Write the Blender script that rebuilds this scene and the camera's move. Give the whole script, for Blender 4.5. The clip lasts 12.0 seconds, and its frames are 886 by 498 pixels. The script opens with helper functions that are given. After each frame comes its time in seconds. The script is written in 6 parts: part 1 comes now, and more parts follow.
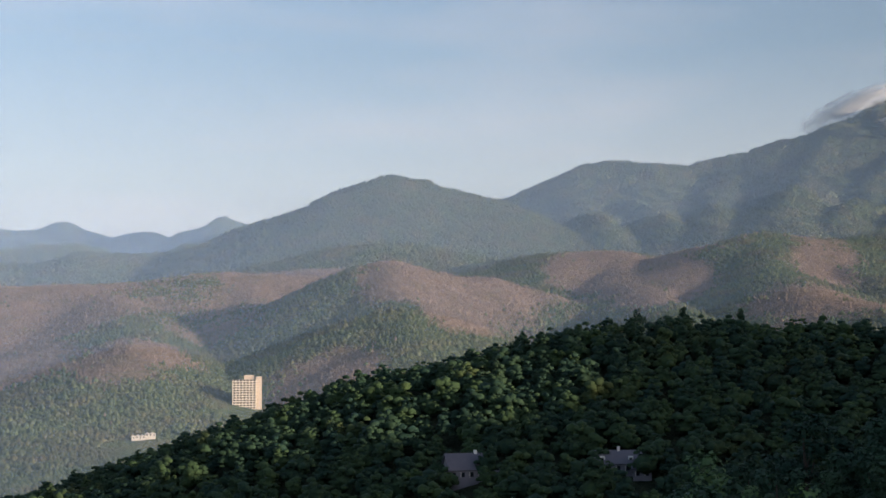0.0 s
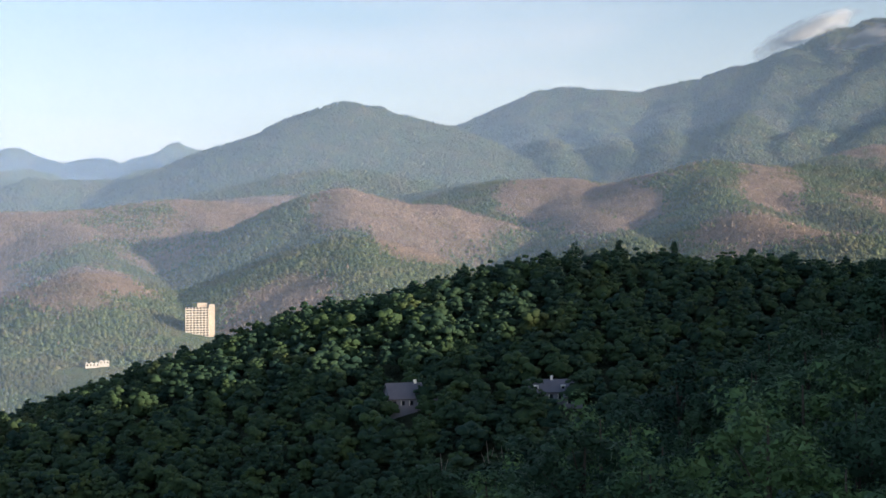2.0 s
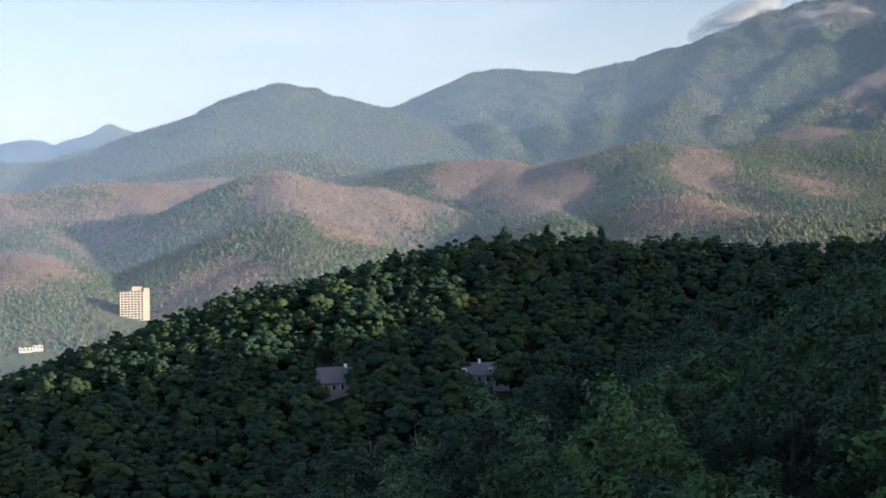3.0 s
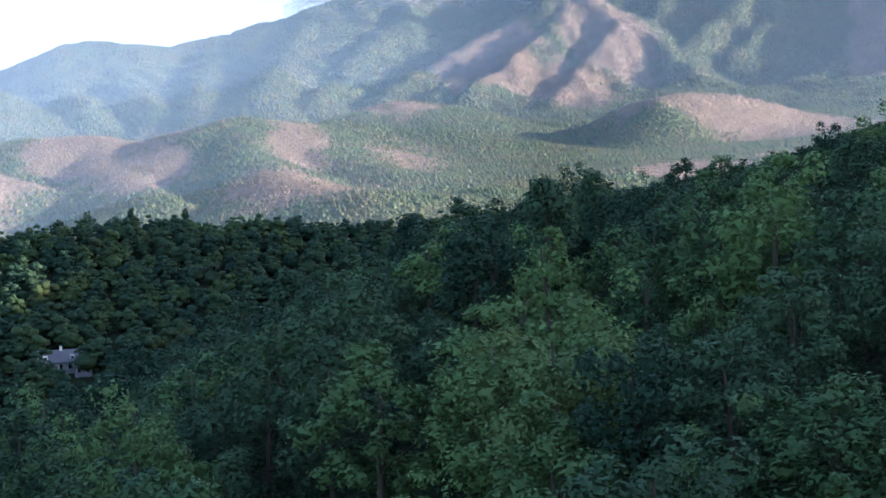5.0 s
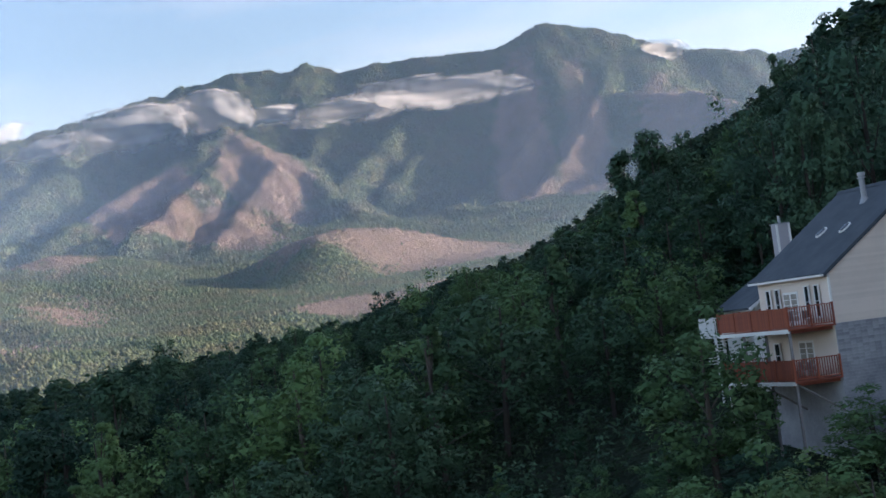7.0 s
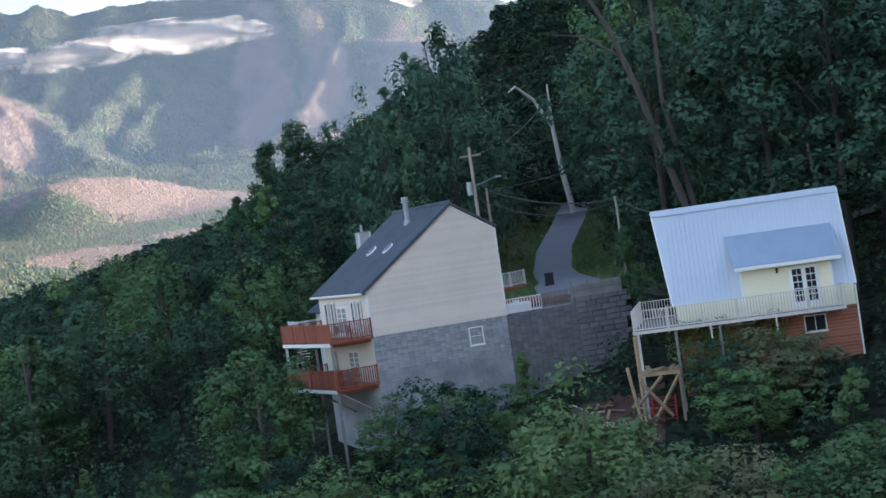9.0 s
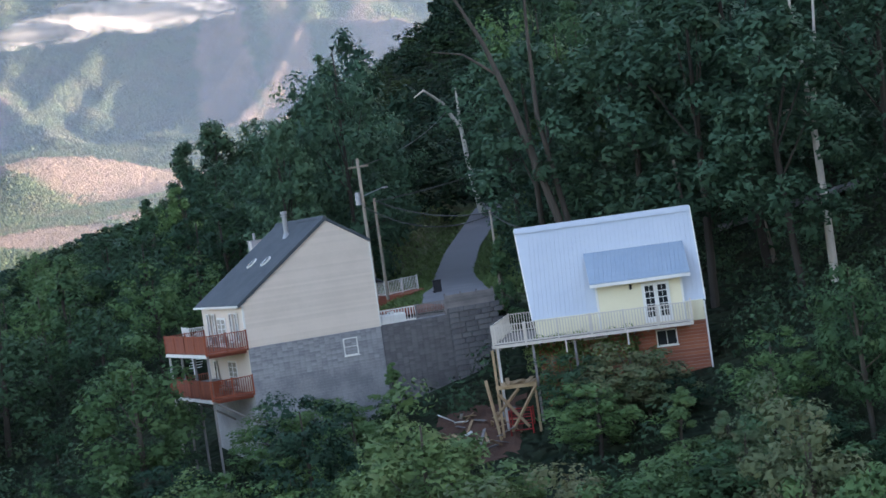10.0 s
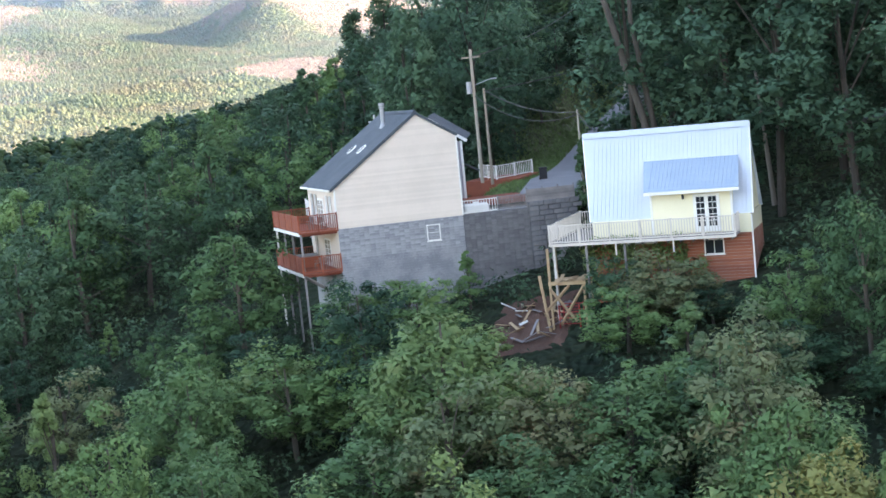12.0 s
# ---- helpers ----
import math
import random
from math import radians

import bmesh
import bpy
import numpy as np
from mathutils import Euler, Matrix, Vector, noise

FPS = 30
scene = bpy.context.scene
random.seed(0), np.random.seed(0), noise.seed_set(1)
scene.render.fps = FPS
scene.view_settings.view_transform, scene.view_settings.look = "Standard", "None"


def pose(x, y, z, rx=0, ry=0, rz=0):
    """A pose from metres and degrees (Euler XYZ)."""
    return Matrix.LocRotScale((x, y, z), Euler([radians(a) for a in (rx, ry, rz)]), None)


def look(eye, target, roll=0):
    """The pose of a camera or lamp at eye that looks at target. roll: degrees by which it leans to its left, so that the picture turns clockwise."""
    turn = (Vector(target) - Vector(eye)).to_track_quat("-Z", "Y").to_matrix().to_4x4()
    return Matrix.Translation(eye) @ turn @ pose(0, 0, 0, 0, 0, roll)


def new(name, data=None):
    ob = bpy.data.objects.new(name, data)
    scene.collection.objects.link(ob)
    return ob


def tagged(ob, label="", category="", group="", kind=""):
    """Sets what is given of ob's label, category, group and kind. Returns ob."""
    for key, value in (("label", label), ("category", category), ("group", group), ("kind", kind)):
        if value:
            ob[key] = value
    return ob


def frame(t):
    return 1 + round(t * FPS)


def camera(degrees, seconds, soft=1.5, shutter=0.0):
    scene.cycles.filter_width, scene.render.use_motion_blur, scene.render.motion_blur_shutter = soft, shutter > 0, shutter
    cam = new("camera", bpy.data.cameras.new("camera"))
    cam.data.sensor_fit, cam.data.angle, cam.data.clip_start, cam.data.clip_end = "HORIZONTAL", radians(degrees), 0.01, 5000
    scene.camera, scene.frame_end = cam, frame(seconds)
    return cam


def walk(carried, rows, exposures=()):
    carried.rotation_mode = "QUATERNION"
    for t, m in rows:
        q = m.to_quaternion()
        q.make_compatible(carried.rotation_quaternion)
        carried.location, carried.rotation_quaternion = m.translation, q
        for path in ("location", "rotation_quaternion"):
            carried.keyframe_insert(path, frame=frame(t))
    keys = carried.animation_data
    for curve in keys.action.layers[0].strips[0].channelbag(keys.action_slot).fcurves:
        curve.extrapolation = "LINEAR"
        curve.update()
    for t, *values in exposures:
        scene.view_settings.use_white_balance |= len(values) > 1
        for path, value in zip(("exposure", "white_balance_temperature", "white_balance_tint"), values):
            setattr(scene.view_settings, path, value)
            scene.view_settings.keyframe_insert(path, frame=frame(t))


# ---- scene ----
# ---------------------------------------------------------------- camera
cam = camera(34.17, 12.0, soft=1.6)

# seconds, eye x y z, heading (degrees clockwise from +y), pitch, roll
RIDE = [
    (0.0, 25.71, 76.73, -15.11, 36.06, 4.39, -0.55),
    (0.5, 24.24, 72.85, -14.49, 36.5, 2.63, -0.59),
    (1.0, 22.79, 68.96, -13.84, 37.14, 1.68, -0.6),
    (1.5, 21.35, 65.07, -13.17, 37.85, 1.48, -0.47),
    (2.0, 19.92, 61.17, -12.48, 37.8, 1.39, -0.68),
    (2.5, 18.52, 57.27, -11.77, 38.25, 1.01, -0.92),
    (2.7, 17.96, 55.71, -11.48, 38.56, 0.91, -1.0),
    (4.3, 13.61, 43.27, -9.08, 53.5, -0.8, -1.3),
    (4.5, 13.09, 41.71, -8.77, 54.33, -0.69, -1.8),
    (5.0, 11.78, 37.84, -7.99, 55.85, -0.98, -2.45),
    (5.5, 10.49, 33.98, -7.2, 58.26, -0.54, -3.11),
    (6.0, 9.23, 30.13, -6.41, 63.62, 2.79, -5.19),
    (6.5, 7.99, 26.29, -5.61, 67.31, 3.69, -6.36),
    (7.0, 6.77, 22.48, -4.8, 69.18, 3.36, -7.29),
    (7.5, 5.58, 18.67, -4.0, 72.4, 2.26, -8.06),
    (7.7, 5.11, 17.16, -3.67, 73.85, 1.69, -8.2),
    (9.3, 1.5, 5.17, -1.11, 79.51, -0.35, -8.3),
    (9.5, 1.06, 3.68, -0.79, 79.93, -0.53, -8.4),
    (10.0, 0.0, 0.0, 0.0, 80.07, -1.18, -8.08),
    (10.5, -1.03, -3.66, 0.78, 79.9, -1.59, -7.94),
    (11.0, -2.04, -7.28, 1.55, 78.52, -3.78, -6.92),
    (11.5, -3.02, -10.87, 2.31, 76.23, -6.2, -5.94),
    (12.0, -3.96, -14.43, 3.05, 69.64, -6.38, -5.61),
]


def aim(x, y, z, heading, pitch, roll):
    a, b = radians(heading), radians(pitch)
    return look((x, y, z), (x + math.sin(a) * math.cos(b), y + math.cos(a) * math.cos(b), z + math.sin(b)), roll)


walk(cam, [(row[0], aim(*row[1:])) for row in RIDE],
     exposures=[(0.0, 0.5, 6500, 16), (0.8, 0.55, 6500, 16), (1.5, 0.95, 6400, 13), (2.7, 0.95, 6300, 13), (4.3, 1.7, 5750, 14), (5.0, 1.92, 5700, 14), (5.5, 2.1, 5720, 14), (6.0, 1.55, 6000, 17),
                (6.5, 1.4, 6100, 18), (7.7, 1.62, 5950, 18), (9.3, 2.3, 6250, 17), (10.5, 2.5, 6600, 19), (11.2, 2.9, 6800, 18), (12.0, 3.28, 6950, 19)])

# ---------------------------------------------------------------- light
SUN_HEADING, SUN_UP = 150.0, 12.5
world = bpy.data.worlds.new("evening_sky")
scene.world = world
world.use_nodes = True
wn, wl = world.node_tree.nodes, world.node_tree.links
wn.clear()
sky = wn.new("ShaderNodeTexSky")
sky.sky_type = "NISHITA"
sky.sun_disc = False
sky.sun_elevation = radians(SUN_UP)
sky.sun_rotation = radians(SUN_HEADING)
sky.air_density, sky.dust_density, sky.ozone_density = 1.0, 1.7, 1.0
sky_bg = wn.new("ShaderNodeBackground")
sky_bg.inputs["Strength"].default_value = 0.13
# thin streaks of high cloud, mostly low over the hills
way = wn.new("ShaderNodeTexCoord")
stretch = wn.new("ShaderNodeMapping")
stretch.inputs["Scale"].default_value = (2.2, 2.2, 13.0)
wl.new(way.outputs["Generated"], stretch.inputs["Vector"])
wisps = wn.new("ShaderNodeTexNoise")
wisps.inputs["Scale"].default_value, wisps.inputs["Detail"].default_value = 1.6, 7.0
wisps.inputs["Roughness"].default_value = 0.55
wl.new(stretch.outputs["Vector"], wisps.inputs["Vector"])
thick = wn.new("ShaderNodeMapRange")
thick.inputs["From Min"].default_value, thick.inputs["From Max"].default_value = 0.52, 0.8
thick.inputs["To Max"].default_value = 0.3
# a creamy veil towards the horizon
rise = wn.new("ShaderNodeSeparateXYZ")
wl.new(way.outputs["Generated"], rise.inputs[0])
low_veil = wn.new("ShaderNodeMapRange")
low_veil.inputs["From Min"].default_value, low_veil.inputs["From Max"].default_value = 0.21, 0.08
low_veil.inputs["To Max"].default_value = 0.45
wl.new(rise.outputs["Z"], low_veil.inputs["Value"])
all_veil = wn.new("ShaderNodeMath")
all_veil.operation = "ADD"
all_veil.use_clamp = True
wl.new(thick.outputs["Result"], all_veil.inputs[0])
wl.new(low_veil.outputs["Result"], all_veil.inputs[1])
wl.new(wisps.outputs["Fac"], thick.inputs["Value"])
veil = wn.new("ShaderNodeMix")
veil.data_type = "RGBA"
wl.new(all_veil.outputs[0], veil.inputs[0])
wl.new(sky.outputs["Color"], veil.inputs[6])
veil.inputs[7].default_value = (5.5, 5.05, 4.75, 1)
wl.new(veil.outputs[2], sky_bg.inputs["Color"])
world_out = wn.new("ShaderNodeOutputWorld")
wl.new(sky_bg.outputs[0], world_out.inputs["Surface"])

sun = new("sun", bpy.data.lights.new("sun", "SUN"))
sun.data.energy, sun.data.angle, sun.data.color = 5.0, radians(0.6), (1.0, 0.84, 0.65)
_h, _e = radians(SUN_HEADING), radians(SUN_UP)
SUN_FROM = Vector((math.sin(_h) * math.cos(_e), math.cos(_h) * math.cos(_e), math.sin(_e)))
sun.matrix_world = look(SUN_FROM * 100, (0, 0, 0))


# ---------------------------------------------------------------- materials
class Nodes:
    """A small pen for node materials."""

    def __init__(self, name):
        self.mat = bpy.data.materials.new(name)
        self.mat.use_nodes = True
        self.n, self.l = self.mat.node_tree.nodes, self.mat.node_tree.links
        self.n.clear()
        self.out = self.n.new("ShaderNodeOutputMaterial")

    def add(self, kind, **values):
        node = self.n.new(kind)
        for key, value in values.items():
            node.inputs[key.replace("_", " ")].default_value = value
        return node

    def noise(self, scale, detail=4.0, rough=0.6, where="Object", stretch=None):
        coords = self.add("ShaderNodeTexCoord")
        source = coords.outputs[where]
        if stretch:
            m = self.add("ShaderNodeMapping", Scale=stretch)
            self.l.new(source, m.inputs["Vector"])
            source = m.outputs["Vector"]
        tex = self.add("ShaderNodeTexNoise", Scale=scale, Detail=detail, Roughness=rough)
        self.l.new(source, tex.inputs["Vector"])
        return tex.outputs["Fac"]

    def fit(self, value, lo, hi, to_lo=0.0, to_hi=1.0):
        node = self.add("ShaderNodeMapRange", From_Min=lo, From_Max=hi, To_Min=to_lo, To_Max=to_hi)
        self.l.new(value, node.inputs["Value"])
        return node.outputs["Result"]

    def math(self, op, a, b):
        node = self.n.new("ShaderNodeMath")
        node.operation = op
        for slot, v in enumerate((a, b)):
            if isinstance(v, (int, float)):
                node.inputs[slot].default_value = v
            else:
                self.l.new(v, node.inputs[slot])
        return node.outputs[0]

    def mix(self, fac, a, b, blend="MIX"):
        node = self.n.new("ShaderNodeMix")
        node.data_type, node.blend_type = "RGBA", blend
        for slot, v in ((0, fac), (6, a), (7, b)):
            if isinstance(v, (int, float)):
                node.inputs[slot].default_value = v
            elif isinstance(v, tuple):
                node.inputs[slot].default_value = (*v, 1)[:4]
            else:
                self.l.new(v, node.inputs[slot])
        return node.outputs[2]

    def surface(self, color, rough=0.8, metal=0.0, bump=None, strength=0.3, distance=0.05, spec=0.3):
        b = self.add("ShaderNodeBsdfPrincipled", Metallic=metal)
        b.inputs["Specular IOR Level"].default_value = spec
        if isinstance(rough, (int, float)):
            b.inputs["Roughness"].default_value = rough
        else:
            self.l.new(rough, b.inputs["Roughness"])
        if isinstance(color, tuple):
            b.inputs["Base Color"].default_value = (*color, 1)
        else:
            self.l.new(color, b.inputs["Base Color"])
        if bump is not None:
            node = self.add("ShaderNodeBump", Strength=strength, Distance=distance)
            self.l.new(bump, node.inputs["Height"])
            self.l.new(node.outputs[0], b.inputs["Normal"])
        self.l.new(b.outputs[0], self.out.inputs["Surface"])
        return b


def worn(name, a, b, scale=2.0, fine=30.0, rough=0.8, metal=0.0, bump=0.25, depth=0.01, spec=0.3, spread=0.35, stretch=None):
    """A surface of colour a with patches of b at two scales."""
    n = Nodes(name)
    big = n.fit(n.noise(scale, 5.0, stretch=stretch), 0.35, 0.7)
    small = n.noise(fine, 3.0, stretch=stretch)
    info = n.add("ShaderNodeObjectInfo")
    each = n.fit(info.outputs["Random"], 0, 1, -spread, spread)
    color = n.mix(n.fit(n.math("ADD", n.math("MULTIPLY", small, 0.5), n.math("ADD", n.math("MULTIPLY", big, 0.5), each)), 0.15, 0.85), a, b)
    n.surface(color, rough, metal, small, bump, depth, spec)
    return n.mat


def leafy(name, dark, light, tired, through_leaf=0.25):
    """Leaves: each tree its own green, each leaf a little off it."""
    n = Nodes(name)
    info = n.add("ShaderNodeObjectInfo")
    geo = n.add("ShaderNodeNewGeometry")
    base = n.mix(info.outputs["Random"], dark, light)
    flick = n.fit(geo.outputs["Random Per Island"], 0, 1, 0.84, 1.16)
    color = n.mix(1.0, base, flick, "MULTIPLY")
    clump = n.fit(n.noise(0.35, 2.0), 0.56, 0.78, 0.0, 0.7)
    color = n.mix(clump, color, tired)
    d = n.add("ShaderNodeBsdfPrincipled", Roughness=0.6)
    d.inputs["Specular IOR Level"].default_value = 0.12
    n.l.new(color, d.inputs["Base Color"])
    tr = n.add("ShaderNodeBsdfTranslucent")
    n.l.new(color, tr.inputs["Color"])
    m = n.add("ShaderNodeMixShader", Fac=through_leaf)
    n.l.new(d.outputs[0], m.inputs[1])
    n.l.new(tr.outputs[0], m.inputs[2])
    n.l.new(m.outputs[0], n.out.inputs["Surface"])
    return n.mat


LEAF = leafy("leaves_broad", (0.036, 0.084, 0.047), (0.124, 0.214, 0.08), (0.155, 0.215, 0.08))
LEAF_DARK = leafy("leaves_dark", (0.018, 0.05, 0.036), (0.06, 0.115, 0.062), (0.06, 0.105, 0.055))
LEAF_TALL = leafy("leaves_tall", (0.03, 0.075, 0.054), (0.085, 0.155, 0.088), (0.09, 0.15, 0.08))
LEAF_LIGHT = leafy("leaves_light", (0.1, 0.17, 0.07), (0.165, 0.232, 0.086), (0.21, 0.235, 0.11))
LEAF_RUST = leafy("leaves_rust", (0.09, 0.145, 0.075), (0.15, 0.165, 0.085), (0.25, 0.135, 0.085))
LEAF_YELLOW = leafy("leaves_yellow", (0.15, 0.18, 0.06), (0.2, 0.21, 0.075), (0.2, 0.19, 0.075))
BARK = worn("bark_grey", (0.05, 0.043, 0.036), (0.1, 0.085, 0.07), 1.5, 14.0, 0.9, bump=0.6, depth=0.03, stretch=(1, 1, 0.25))
BARK_DARK = worn("bark_dark", (0.035, 0.03, 0.026), (0.07, 0.06, 0.05), 1.5, 14.0, 0.9, bump=0.6, depth=0.03, stretch=(1, 1, 0.25))


def woodland(name, islands):
    """Wooded hills: green woods and the red-brown of burnt ones and of spur faces painted as sunlit, told apart by the
    cover attribute.
    """
    n = Nodes(name)
    cover = n.add("ShaderNodeAttribute")
    cover.attribute_name = "burnt_sunlit"
    place = n.add("ShaderNodeNewGeometry")
    tex = n.add("ShaderNodeTexNoise", Scale=0.018, Detail=8.0, Roughness=0.7)
    n.l.new(place.outputs["Position"], tex.inputs["Vector"])
    fine = n.add("ShaderNodeTexNoise", Scale=0.11, Detail=4.0, Roughness=0.75)
    n.l.new(place.outputs["Position"], fine.inputs["Vector"])
    vary = place.outputs["Random Per Island"] if islands else fine.outputs["Fac"]
    lo, hi = (0.0, 1.0) if islands else (0.34, 0.66)
    green = n.mix(n.fit(vary, lo, hi), (0.072, 0.104, 0.058), (0.124, 0.15, 0.08))
    green = n.mix(n.fit(tex.outputs["Fac"], 0.44, 0.66, 0.0, 0.75), green, (0.15, 0.125, 0.08))
    brown = n.mix(n.fit(vary, lo, hi), (0.205, 0.15, 0.118), (0.275, 0.207, 0.165))
    brown = n.mix(n.fit(tex.outputs["Fac"], 0.48, 0.7, 0.0, 0.65), brown, (0.13, 0.12, 0.07))
    edge = n.math("ADD", cover.outputs["Fac"], n.fit(tex.outputs["Fac"], 0.3, 0.7, -0.4, 0.4))
    color = n.mix(n.fit(edge, 0.35, 0.75), green, brown)
    if not islands:  # darker green ground under the near woods
        dark_floor = n.add("ShaderNodeAttribute")
        dark_floor.attribute_name = "dark_floor"
        color = n.mix(dark_floor.outputs["Fac"], color, n.mix(n.fit(fine.outputs["Fac"], 0.35, 0.65), (0.018, 0.03, 0.02), (0.04, 0.05, 0.03)))
    n.surface(color, 0.95, 0.0, None if islands else fine.outputs["Fac"], 1.0, 9.0, spec=0.05)
    return n.mat


HILLS = woodland("wooded_hills", False)
FAR_WOODS = woodland("far_woods", True)
# ---------------------------------------------------------------- the lie of the land
HUB = (14.0, 45.0, -9.0)


def polar(h, p, r):
    a = radians(h)
    return (HUB[0] + r * math.sin(a), HUB[1] + r * math.cos(a), HUB[2] + r * math.tan(radians(p)))


